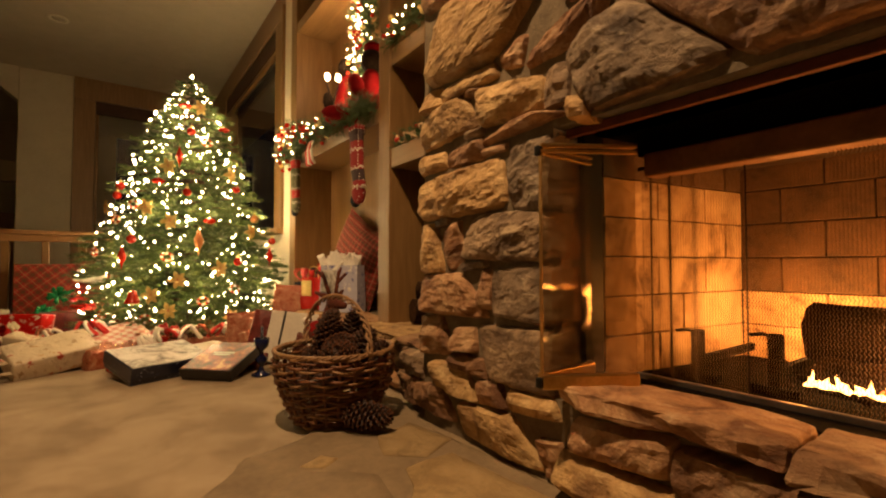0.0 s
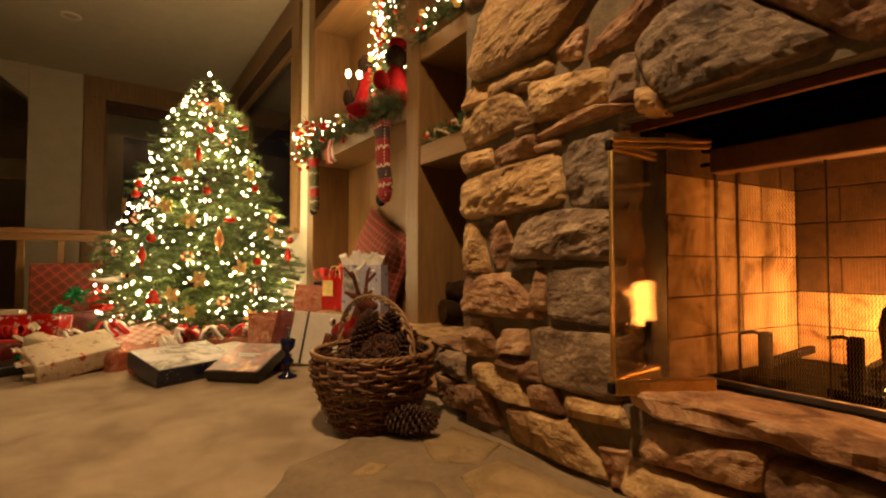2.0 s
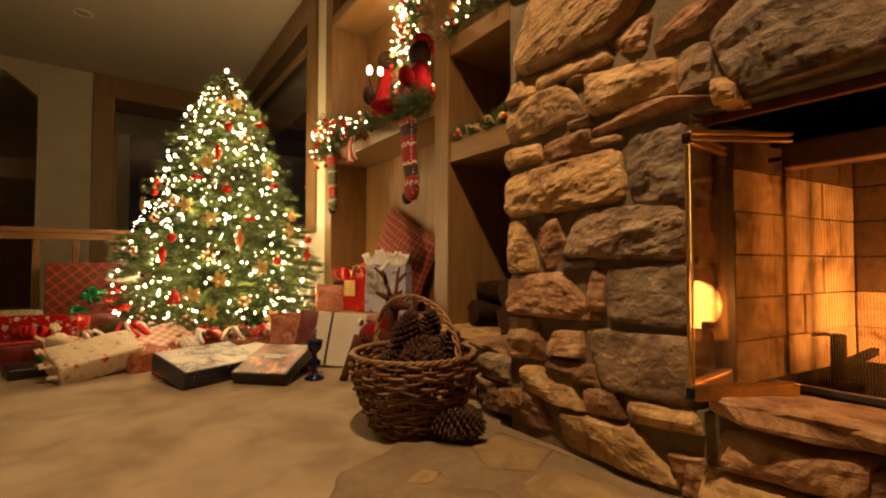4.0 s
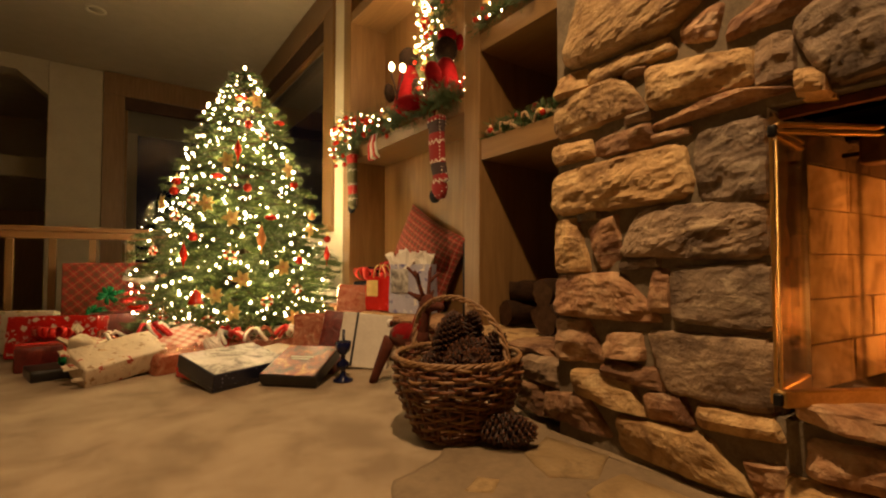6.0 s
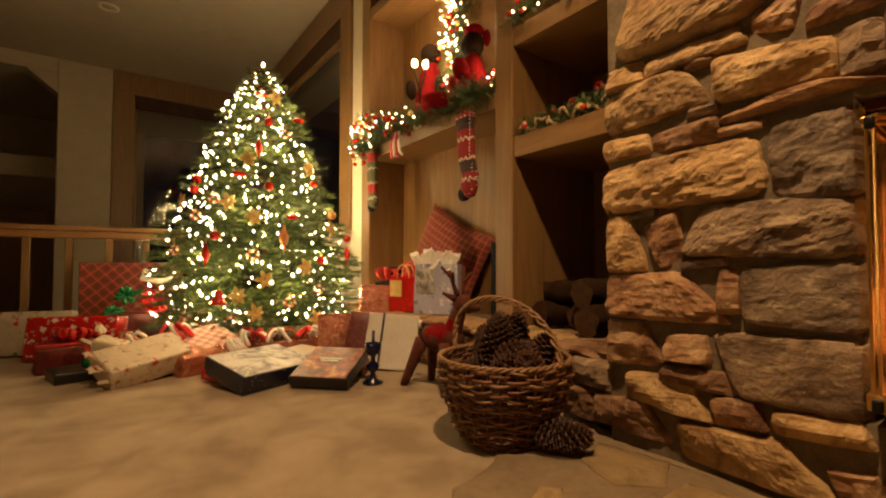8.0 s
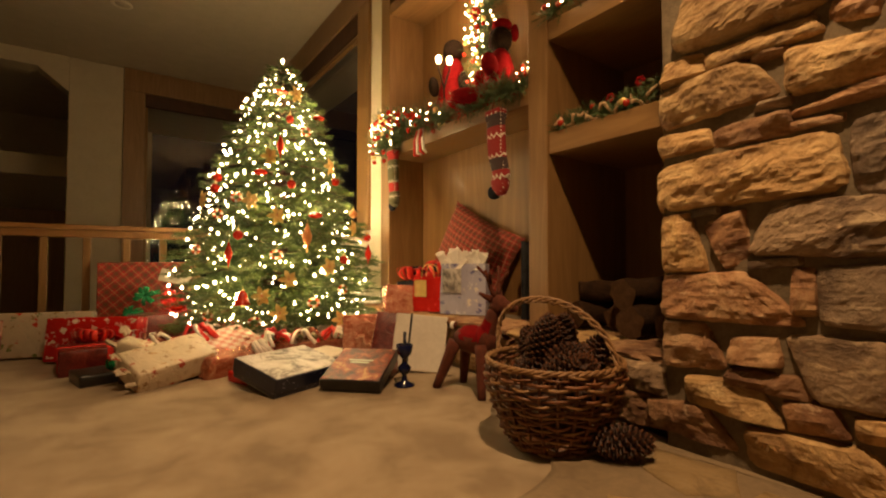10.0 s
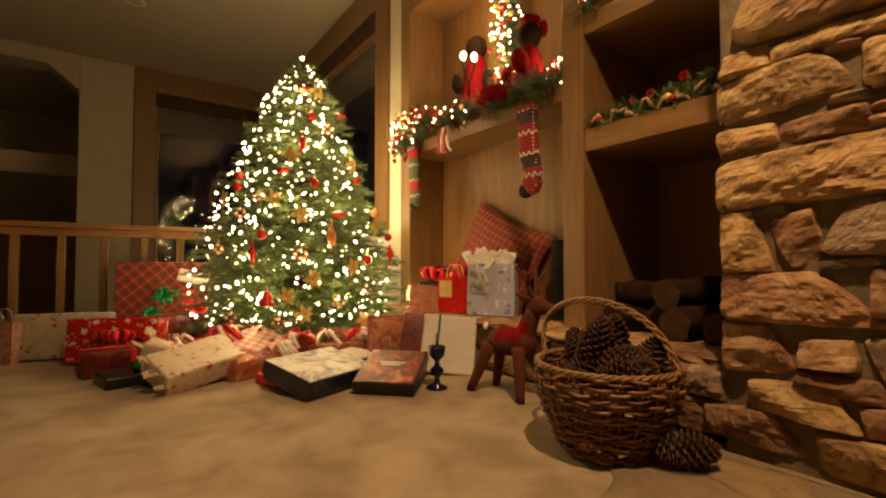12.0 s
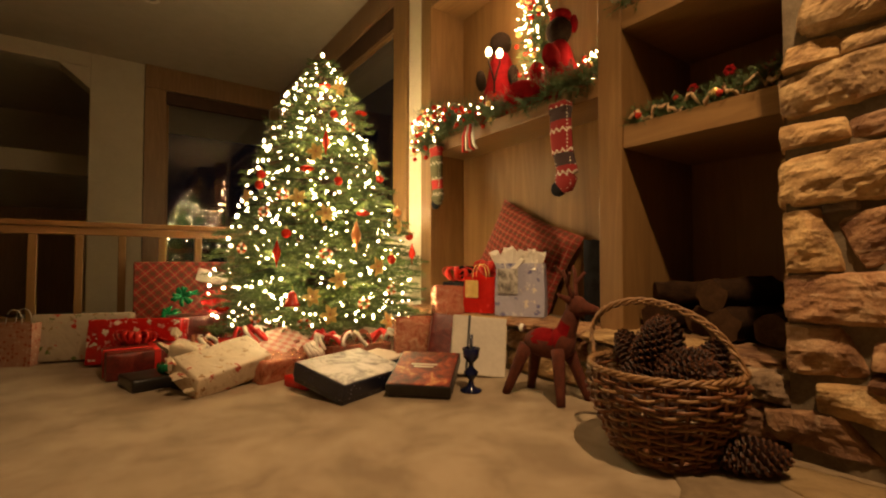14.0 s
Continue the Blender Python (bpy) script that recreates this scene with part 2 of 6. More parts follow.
M = {
    "tan": stone_mat("stone_tan", (0.220, 0.119, 0.048), (0.466, 0.295, 0.128), (0.616, 0.422, 0.202), (0.722, 0.546, 0.299)),
    "rust": stone_mat("stone_rust", (0.163, 0.069, 0.030), (0.378, 0.202, 0.099), (0.516, 0.331, 0.181), (0.654, 0.482, 0.310)),
    "grey": stone_mat("stone_grey", (0.104, 0.065, 0.040), (0.247, 0.171, 0.109), (0.361, 0.261, 0.171), (0.627, 0.503, 0.342)),
    "flag": stone_mat("flagstone", (0.290, 0.194, 0.088), (0.370, 0.255, 0.119), (0.422, 0.299, 0.150), (0.405, 0.299, 0.167)),
    "mortar": plain("mortar", (0.11, 0.082, 0.052), (0.21, 0.16, 0.10), 18, 0.95, 0, 0.6),
    "grout": plain("flag_mortar", (0.15, 0.105, 0.06), (0.25, 0.18, 0.105), 6, 0.9, 0, 0.4),
    "carpet": carpet_mat(),
    "oak_z": wood_mat("oak_upright", (0.17, 0.088, 0.030), (0.32, 0.185, 0.072), "z"),
    "oak_y": wood_mat("oak_shelf", (0.17, 0.088, 0.030), (0.32, 0.185, 0.072), "y"),
    "oak_x": wood_mat("oak_rail", (0.22, 0.105, 0.038), (0.37, 0.195, 0.075), "x"),
    "oak_back": wood_mat("oak_panel", (0.16, 0.082, 0.028), (0.31, 0.175, 0.066), "z", 0.36, 0.6, 0.22),
    "trim": wood_mat("window_trim_wood", (0.20, 0.11, 0.05), (0.36, 0.21, 0.10), "z"),
    "paint": plain("cream_wall_paint", (0.50, 0.43, 0.31), (0.56, 0.49, 0.36), 5, 0.8, 0, 0.05),
    "ceil": plain("ceiling_paint", (0.50, 0.43, 0.31), (0.56, 0.48, 0.36), 7, 0.9, 0, 0.15),
    "pale": plain("pale_jamb_paint", (0.70, 0.62, 0.46), (0.78, 0.70, 0.54), 6, 0.36, 0, 0.05),
    "blind": plain("dark_blind_fabric", (0.05, 0.022, 0.012), (0.085, 0.04, 0.022), 12, 0.8, 0, 0.1),
    "black": plain("black_iron", (0.008, 0.007, 0.006), (0.022, 0.02, 0.018), 25, 0.45, 0.6, 0.1),
    # Black of sooted iron, also of the plates that stand for shade.
    "soot_shade": plain("matt_soot", (0.003, 0.002, 0.0015), (0.007, 0.005, 0.004), 14, 0.98, 0.0, 0.3, Specular_IOR_Level=0.05),
    "soot": plain("sooty_steel", (0.02, 0.013, 0.01), (0.06, 0.04, 0.028), 9, 0.6, 0.3, 0.1),
    "brass": plain("aged_brass", (0.50, 0.30, 0.10), (0.72, 0.47, 0.18), 22, 0.32, 1.0, 0.05),
    "rustbar": plain("rusty_lintel_bar", (0.06, 0.014, 0.008), (0.15, 0.036, 0.016), 24, 0.7, 0.2, 0.2),
    "steel": plain("frame_lip_steel", (0.16, 0.14, 0.12), (0.26, 0.23, 0.2), 20, 0.4, 0.8),
    "sootshadebrick": plain("sooted_firebrick", (0.030, 0.017, 0.010), (0.16, 0.09, 0.045), 7, 0.9, 0, 0.4),
    "firebrick": scene_mat("firebrick", 4.5, (0.34, (0.10, 0.055, 0.03)), (0.44, (0.40, 0.26, 0.14)), (0.55, (0.58, 0.41, 0.24)), (0.7, (0.68, 0.50, 0.31)), rough=0.9, bump=0.4),
    "mesh": plain("screen_wire", (0.05, 0.028, 0.014), (0.12, 0.068, 0.032), 30, 0.45, 0.75),
    "bark": plain("charred_bark", (0.006, 0.004, 0.003), (0.03, 0.017, 0.011), 16, 0.98, 0, 0.9, Specular_IOR_Level=0.1),
    "logbark": plain("firewood_bark", (0.012, 0.006, 0.003), (0.040, 0.020, 0.010), 22, 0.95, 0, 0.9, Specular_IOR_Level=0.1),
    "logend": plain("split_log_wood", (0.030, 0.014, 0.007), (0.075, 0.038, 0.018), 30, 0.9, 0, 0.4, Specular_IOR_Level=0.1),
    "hoodpaint": plain("brown_hood_enamel", (0.15, 0.065, 0.024), (0.25, 0.115, 0.045), 11, 0.5, 0.1, 0.15),
    "glass": glass_mat("window_glass"),
    "fireglass": glass_mat("fire_door_glass", (0.94, 0.9, 0.82), 0.03, 0.10),
    "wicker": plain("wicker", (0.075, 0.024, 0.008), (0.23, 0.088, 0.030), 35, 0.5, 0, 0.3),
    "rimwicker": plain("pale_wicker", (0.15, 0.07, 0.028), (0.34, 0.19, 0.08), 30, 0.5, 0, 0.3),
    "cone": plain("pinecone_scale", (0.018, 0.006, 0.003), (0.060, 0.022, 0.010), 60, 0.6, 0, 0.4),
    "conetip": plain("pinecone_tip", (0.06, 0.021, 0.009), (0.14, 0.052, 0.022), 70, 0.8, 0, 0.3, Specular_IOR_Level=0.2),
    "needle": plain("fir_needles", (0.038, 0.075, 0.016), (0.125, 0.175, 0.045), 9, 0.5),
    "garland": plain("garland_needles", (0.03, 0.06, 0.018), (0.09, 0.14, 0.04), 12, 0.6),
    "trunk": plain("fir_trunk", (0.07, 0.04, 0.02), (0.14, 0.09, 0.05), 20, 0.9, 0, 0.5),
    "bulb": glow_mat("lit_bulb", (1.0, 0.70, 0.33), 112),
    "warmbulb": glow_mat("lit_amber_bulb", (1.0, 0.62, 0.27), 50),
    "flame": glow_mat("flame", (1.0, 0.46, 0.12), 9),
    "ember": glow_mat("ember", (1.0, 0.20, 0.03), 2.5, (0.05, 0.02, 0.01)),
    "candle": glow_mat("lit_candle", (1.0, 0.72, 0.34), 16),
    "redball": plain("red_ornament", (0.32, 0.012, 0.008), (0.50, 0.035, 0.015), 12, 0.22),
    "gold": plain("gold_ornament", (0.66, 0.45, 0.13), (0.88, 0.67, 0.27), 25, 0.35, 0.4, 0.2),
    "copper": plain("copper_ornament", (0.55, 0.20, 0.07), (0.75, 0.33, 0.12), 25, 0.3, 0.5, 0.2),
    "redfoil": plain("red_foil", (0.42, 0.008, 0.006), (0.62, 0.02, 0.014), 8, 0.25, 0.1, 0.4),
    "redribbon": plain("red_ribbon", (0.50, 0.012, 0.01), (0.68, 0.03, 0.02), 14, 0.4, 0, 0.2),
    "greenfoil": plain("green_foil", (0.01, 0.16, 0.06), (0.02, 0.30, 0.10), 20, 0.25, 0.3, 0.2),
    "white": plain("white_card", (0.54, 0.49, 0.41), (0.66, 0.61, 0.52), 8, 0.6, 0, 0.15),
    "tissue": plain("tissue_paper", (0.72, 0.69, 0.62), (0.84, 0.80, 0.73), 20, 0.8, 0, 0.6),
    "kraft": plain("kraft_paper", (0.46, 0.30, 0.16), (0.58, 0.40, 0.23), 12, 0.7, 0, 0.2),
    "navy": print_mat("navy_sleeve_print", (0.012, 0.014, 0.03), ((0.25, 0.25, 0.3), (0.02, 0.03, 0.08)), 60, 0.2, 0.35, 0.05),
    "blackcard": plain("black_card", (0.008, 0.007, 0.007), (0.02, 0.017, 0.015), 20, 0.35),
    "redfelt": plain("red_felt", (0.13, 0.004, 0.005), (0.24, 0.008, 0.010), 30, 0.95, 0, 0.3, Specular_IOR_Level=0.08),
    "darkhair": plain("dark_hair_yarn", (0.010, 0.006, 0.004), (0.03, 0.017, 0.01), 60, 0.9, 0, 0.5, Specular_IOR_Level=0.1),
    "deer": plain("brown_plush", (0.055, 0.011, 0.004), (0.125, 0.026, 0.009), 45, 0.9, 0, 0.4),
    "blueglass": plain("blue_glass", (0.004, 0.005, 0.02), (0.008, 0.012, 0.06), 12, 0.06),
    "darkcloth": plain("dark_cloth", (0.008, 0.008, 0.010), (0.025, 0.026, 0.031), 14, 0.95, 0, 0.4, Specular_IOR_Level=0.1),
    "plaidbox": plaid_mat("red_tartan_paper", (0.36, 0.012, 0.010), (0.06, 0.05, 0.015), (0.42, 0.20, 0.09), 17, 0.72),
    "plaidpillow": plaid_mat("red_tartan_cloth", (0.30, 0.014, 0.014), (0.07, 0.06, 0.025), (0.40, 0.20, 0.12), 24, 0.0, "yz", 0.9),
    "teddy": print_mat("cream_motif_paper", (0.62, 0.52, 0.38), ((0.42, 0.05, 0.03), (0.30, 0.17, 0.07), (0.50, 0.33, 0.18), (0.52, 0.40, 0.27)), 24, 0.30, 0.42, 0.5),
    "motif": print_mat("white_motif_paper", (0.58, 0.51, 0.40), ((0.55, 0.03, 0.02), (0.14, 0.2, 0.06), (0.35, 0.25, 0.12)), 24, 0.30),
    "snowred": print_mat("red_snowflake_paper", (0.50, 0.010, 0.008), ((0.8, 0.66, 0.55), (0.66, 0.3, 0.25)), 20, 0.27, 0.2, 0.5),
    "pinkstripe": plaid_mat("pink_striped_paper", (0.66, 0.50, 0.40), (0.52, 0.05, 0.04), (0.70, 0.58, 0.46), 22, 0.5, "xy", 0.35),
    "pinkfoil": scene_mat("pink_foil_paper", 16, (0.3, (0.30, 0.05, 0.03)), (0.45, (0.52, 0.17, 0.10)), (0.58, (0.62, 0.30, 0.19)), (0.7, (0.82, 0.58, 0.42)), rough=0.2, metal=0.65, bump=1.0),
    "photo": scene_mat("snow_scene_print", 7, (0.36, (0.06, 0.06, 0.06)), (0.46, (0.28, 0.26, 0.24)), (0.52, (0.52, 0.50, 0.47)), (0.7, (0.70, 0.68, 0.65)), rough=0.5, bump=0.05),
    "redprint": scene_mat("red_scene_print", 9, (0.36, (0.015, 0.005, 0.004)), (0.47, (0.12, 0.014, 0.008)), (0.56, (0.32, 0.045, 0.014)), (0.66, (0.58, 0.30, 0.12))),
    "darkred": scene_mat("dark_red_paper", 14, (0.3, (0.045, 0.006, 0.005)), (0.5, (0.12, 0.012, 0.009)), (0.7, (0.24, 0.04, 0.025)), bump=0.5),
    "bluebag": print_mat("blue_snowman_print", (0.42, 0.42, 0.55), ((0.7, 0.66, 0.6), (0.6, 0.6, 0.66), (0.16, 0.16, 0.35)), 26, 0.3, 0.5, 0.15),
    "kraftdot": print_mat("pink_dot_paper", (0.52, 0.30, 0.22), ((0.4, 0.09, 0.06), (0.62, 0.45, 0.35)), 46, 0.32, 0.6, 0.2),
}

# ---- helpers for meshes ----


def part(name, bm, material, parent=None, label="", smooth=True):
    """Link a bmesh as one mesh object, under a thing or part where one is given."""
    me = bpy.data.meshes.new(name)
    bm.normal_update()
    bm.to_mesh(me)
    bm.free()
    return part_of(name, me, material, parent, label, smooth)


def part_of(name, me, material, parent=None, label="", smooth=True):
    if smooth:
        me.polygons.foreach_set("use_smooth", [True] * len(me.polygons))
    if not me.materials:
        me.materials.append(M[material])
    ob = new(name, me)
    if parent is not None:
        ob.parent = parent
    return tagged(ob, label)


def thing(name, label, category, m=None, group="", kind=""):
    ob = new(name)
    ob.empty_display_size = 0.05
    if m is not None:
        ob.matrix_world = m
    return tagged(ob, label, category, group, kind)


def boxm(bm, x0, x1, y0, y1, z0, z1, bevel=0.0, m=None, seg=2):
    r = bmesh.ops.create_cube(bm, size=1.0)["verts"]
    for v in r:
        v.co = Vector((x0 + (v.co.x + 0.5) * (x1 - x0), y0 + (v.co.y + 0.5) * (y1 - y0), z0 + (v.co.z + 0.5) * (z1 - z0)))
    if bevel:
        es = list({e for v in r for e in v.link_edges})
        out = bmesh.ops.bevel(bm, geom=es, offset=bevel, segments=seg, affect="EDGES", profile=0.5)
        r = list({v for f in out["faces"] for v in f.verts} | {v for v in r if v.is_valid})
    if m is not None:
        bmesh.ops.transform(bm, matrix=m, verts=r)
    return r


def block(name, material, x0, x1, y0, y1, z0, z1, bevel=0.004, parent=None, label="", m=None):
    bm = bmesh.new()
    boxm(bm, x0, x1, y0, y1, z0, z1, bevel, m)
    return part(name, bm, material, parent, label, smooth=False)


def tube_data(paths, radius, sides=6, taper=None):
    """Vertices and faces of round bars along paths of points."""
    vs, fs = [], []
    for pts in paths:
        n0, k = len(vs), len(pts)
        up = Vector((0, 0, 1))
        for i, p in enumerate(pts):
            d = (Vector(pts[min(i + 1, k - 1)]) - Vector(pts[max(i - 1, 0)])).normalized()
            a = d.cross(up) if abs(d.z) < 0.95 else d.cross(Vector((1, 0, 0)))
            a.normalize()
            b = d.cross(a)
            r = radius if taper is None else radius * taper(i / (k - 1))
            for j in range(sides):
                w = 2 * math.pi * j / sides
                vs.append(Vector(p) + r * (math.cos(w) * a + math.sin(w) * b))
        for i in range(k - 1):
            for j in range(sides):
                q = (j + 1) % sides
                fs.append((n0 + i * sides + j, n0 + i * sides + q, n0 + (i + 1) * sides + q, n0 + (i + 1) * sides + j))
        fs.append(tuple(n0 + j for j in range(sides))[::-1])
        fs.append(tuple(n0 + (k - 1) * sides + j for j in range(sides)))
    return vs, fs


def tubes(name, paths, radius, material, parent=None, label="", sides=6, taper=None):
    vs, fs = tube_data(paths, radius, sides, taper)
    me = bpy.data.meshes.new(name)
    me.from_pydata(vs, [], fs)
    return part_of(name, me, material, parent, label)


def ball(bm, c, r, scale=(1, 1, 1), sub=2, m=None):
    out = bmesh.ops.create_icosphere(bm, subdivisions=sub, radius=r)["verts"]
    for v in out:
        v.co = Vector((v.co.x * scale[0], v.co.y * scale[1], v.co.z * scale[2]))
    if m is not None:
        bmesh.ops.transform(bm, matrix=m, verts=out)
    bmesh.ops.translate(bm, vec=c, verts=out)
    return out


def lathe(name, profile, material, parent=None, label="", seg=24):
    """A turned body from (radius, height) pairs."""
    vs, fs = [], []
    for r, z in profile:
        for j in range(seg):
            w = 2 * math.pi * j / seg
            vs.append((r * math.cos(w), r * math.sin(w), z))
    for i in range(len(profile) - 1):
        for j in range(seg):
            q = (j + 1) % seg
            fs.append((i * seg + j, i * seg + q, (i + 1) * seg + q, (i + 1) * seg + j))
    fs.append(tuple(range(seg))[::-1])
    fs.append(tuple((len(profile) - 1) * seg + j for j in range(seg)))
    me = bpy.data.meshes.new(name)
    me.from_pydata(vs, [], fs)
    return part_of(name, me, material, parent, label)


def fbm(p, octaves=4):
    s, a, q = 0.0, 0.5, Vector(p)
    for _ in range(octaves):
        s += a * noise.noise(q)
        q, a = q * 2.03, a * 0.5
    return s

# ---- large structure ----
CEIL = 2.97
BACK = 7.39


def structure(ob, label, category):
    return tagged(ob, label, category, kind="structure")


def floor_sheet():
    """Carpet: a fine sheet with soft dents."""
    nx, ny = 90, 130
    x0, x1, y0, y1 = -4.0, 1.6, -3.0, 4.68
    vs, fs = [], []
    for j in range(ny + 1):
        for i in range(nx + 1):
            x, y = x0 + (x1 - x0) * i / nx, y0 + (y1 - y0) * j / ny
            vs.append((x, y, 0.006 * fbm((x * 2.5, y * 2.5, 0), 3)))
    for j in range(ny):
        for i in range(nx):
            a = j * (nx + 1) + i
            fs.append((a, a + 1, a + nx + 2, a + nx + 1))
    me = bpy.data.meshes.new("floor")
    me.from_pydata(vs, [], fs)
    return structure(part_of("floor", me, "carpet"), "beige carpet floor, mottled with soft wear", "floor")


floor_sheet()
structure(block("floor_base", "mortar", -4.0, 1.6, -3.0, 4.70, -0.25, -0.02, 0), "solid floor slab under the carpet", "floor")
structure(block("stairwell_floor", "carpet", -4.0, 1.6, 4.70, BACK + 3.2, -1.3, -1.2, 0), "lower landing floor beyond the railing", "floor")
structure(block("ceiling", "ceil", -4.1, 2.2, -3.1, BACK + 3.2, CEIL, CEIL + 0.12, 0), "plain painted ceiling, dim warm white", "ceiling")
structure(block("wall_west", "paint", -4.12, -4.0, -3.1, BACK + 3.2, -1.3, CEIL, 0), "plain painted side wall", "wall")
structure(block("wall_south", "paint", -4.0, 2.2, -3.12, -3.0, -0.2, CEIL, 0), "plain painted wall behind", "wall")
structure(block("wall_outer_room", "paint", -4.0, 0.0, BACK + 3.1, BACK + 3.2, -1.3, CEIL, 0), "plain wall of the dark room beyond the arch", "wall")

# Far wall: a column, an arched opening beside it, and a window.
wn = thing("wall_north", "cream painted wall with a corner column and a dark window", "wall", kind="structure")
block("column", "paint", -0.97, -0.447, BACK, BACK + 0.30, -1.2, CEIL, 0.012, wn)
block("sill_wall", "paint", -0.43, 1.30, BACK + 0.004, BACK + 0.16, -1.2, 0.38, 0, wn)
block("header", "paint", -4.0, -0.97, BACK, BACK + 0.30, 2.80, CEIL, 0.006, wn)
bm = bmesh.new()
tri = [bm.verts.new(p) for p in ((-0.97, BACK, 2.56), (-0.97, BACK, 2.80), (-1.25, BACK, 2.80), (-0.97, BACK + 0.3, 2.56), (-0.97, BACK + 0.3, 2.80), (-1.25, BACK + 0.3, 2.80))]
for f in ((0, 2, 1), (3, 4, 5), (0, 3, 5, 2), (0, 1, 4, 3), (1, 2, 5, 4)):
    bm.faces.new([tri[i] for i in f])
part("haunch", bm, "paint", wn, smooth=False)
structure(block("beam", "paint", -4.0, -0.6, BACK + 1.15, BACK + 1.35, 1.72, 2.0, 0.01), "cream beam across the dark room beyond", "beam")
structure(block("wall_cabinet_far", "trim", -2.9, -1.0, BACK + 2.6, BACK + 3.08, -0.2, 1.4, 0.01), "dark cabinet wall in the far room", "cabinet")

w1 = thing("window_1", "tall dark night window with wide wooden trim and a rolled blind", "window", kind="structure")
block("side_trim", "trim", -0.445, -0.225, BACK - 0.03, BACK + 0.12, 0.38, 2.69, 0.005, w1)
block("side_trim", "trim", 1.0, 1.14, BACK - 0.03, BACK + 0.12, 0.38, 2.69, 0.005, w1)
block("head_trim", "trim", -0.445, 1.14, BACK - 0.034, BACK + 0.12, 2.69, CEIL - 0.002, 0.005, w1)
block("blind", "blind", -0.221, 0.996, BACK - 0.02, BACK + 0.05, 2.53, 2.686, 0.01, w1, "rolled dark brown fabric blind")
block("jamb_strip", "oak_z", -0.223, -0.19, BACK + 0.03, BACK + 0.11, 0.40, 2.53, 0.003, w1)
block("window_sill", "trim", -0.43, 1.14, BACK - 0.06, BACK + 0.12, 0.33, 0.376, 0.006, w1)
g = block("pane", "glass", -0.19, 0.996, BACK + 0.07, BACK + 0.076, 0.38, 2.53, 0, w1)

# Side wall beyond the shelves, with the second window.
we = thing("wall_east", "side wall with pale jamb and wooden window trim beside the shelves", "wall", kind="structure")
block("pale_panel", "pale", 1.152, 1.30, 3.70, 3.875, 0.0, CEIL, 0.004, we, "pale painted upright panel")
block("lower_panel", "pale", 1.156, 1.30, 3.875, BACK, 0.0, 0.86, 0.0, we)
block("upper_panel", "trim", 1.156, 1.30, 3.875, BACK, 2.72, CEIL, 0.0, we)
block("end_panel", "trim", 1.156, 1.30, 6.4, BACK, 0.86, 2.72, 0.0, we)
w2 = thing("window_2", "narrow dark night window with wooden trim", "window", kind="structure")
block("side_trim", "oak_z", 1.13, 1.28, 3.878, 4.09, 0.86, 2.72, 0.006, w2)
block("side_trim", "trim", 1.13, 1.28, 6.3, 6.42, 0.86, 2.72, 0.006, w2)
block("window_sill", "oak_y", 1.10, 1.28, 3.878, 6.42, 0.83, 0.88, 0.006, w2)
block("head_trim", "trim", 1.126, 1.28, 3.878, 6.42, 2.68, 2.80, 0.006, w2)
block("blind", "blind", 1.14, 1.21, 4.095, 6.29, 2.50, 2.68, 0.01, w2, "rolled dark red-brown blind")
block("blind_rail", "oak_y", 1.145, 1.19, 4.095, 6.29, 2.465, 2.497, 0.004, w2, "wooden bottom rail of the blind")
block("pane", "glass", 1.23, 1.236, 4.09, 6.3, 0.88, 2.50, 0, w2)

# Shelf wall carcass.
X0, XB, XR = 1.15, 1.45, 1.80
sw = thing("shelf_wall", "built-in honey oak shelf wall with open niches", "shelving", kind="structure")
block("stile", "oak_z", X0, XR, 3.57, 3.70, 0.0, CEIL, 0.005, sw)
block("divider", "oak_z", X0 - 0.004, XR, 2.05, 2.17, 0.0, CEIL, 0.005, sw)
block("end_stile", "oak_z", X0 + 0.02, XR, 1.30, 1.36, 0.0, CEIL, 0.004, sw)
block("back_panel", "oak_back", XB, XB + 0.03, 2.17, 3.57, 0.0, CEIL, 0, sw)
block("back_panel", "trim", XR - 0.03, XR, 1.36, 2.05, 0.0, CEIL, 0, sw)
block("shelf", "oak_y", X0 + 0.004, XB, 2.171, 3.569, 1.345, 1.425, 0.004, sw)
block("shelf", "oak_y", X0 + 0.004, XB, 2.171, 3.569, 2.42, 2.50, 0.004, sw)
block("shelf", "oak_y", X0 + 0.004, XR - 0.03, 1.361, 2.049, 1.075, 1.175, 0.004, sw)
block("shelf", "oak_y", X0 + 0.004, XR - 0.03, 1.361, 2.049, 1.61, 1.70, 0.004, sw)
block("shelf", "oak_y", X0 + 0.004, XR - 0.03, 1.361, 2.049, 2.30, 2.39, 0.004, sw)
structure(block("shelf_wall_back", "mortar", XR + 0.002, XR + 0.1, -1.5, 3.7, -0.2, CEIL, 0), "solid back of the shelf wall", "wall")

# ---- stone chimney breast ----
XF = 0.90
chimney = thing("wall_stone_fireplace", "rough split-stone fireplace wall in tan, rust and grey with dark recessed joints", "fireplace", kind="structure")


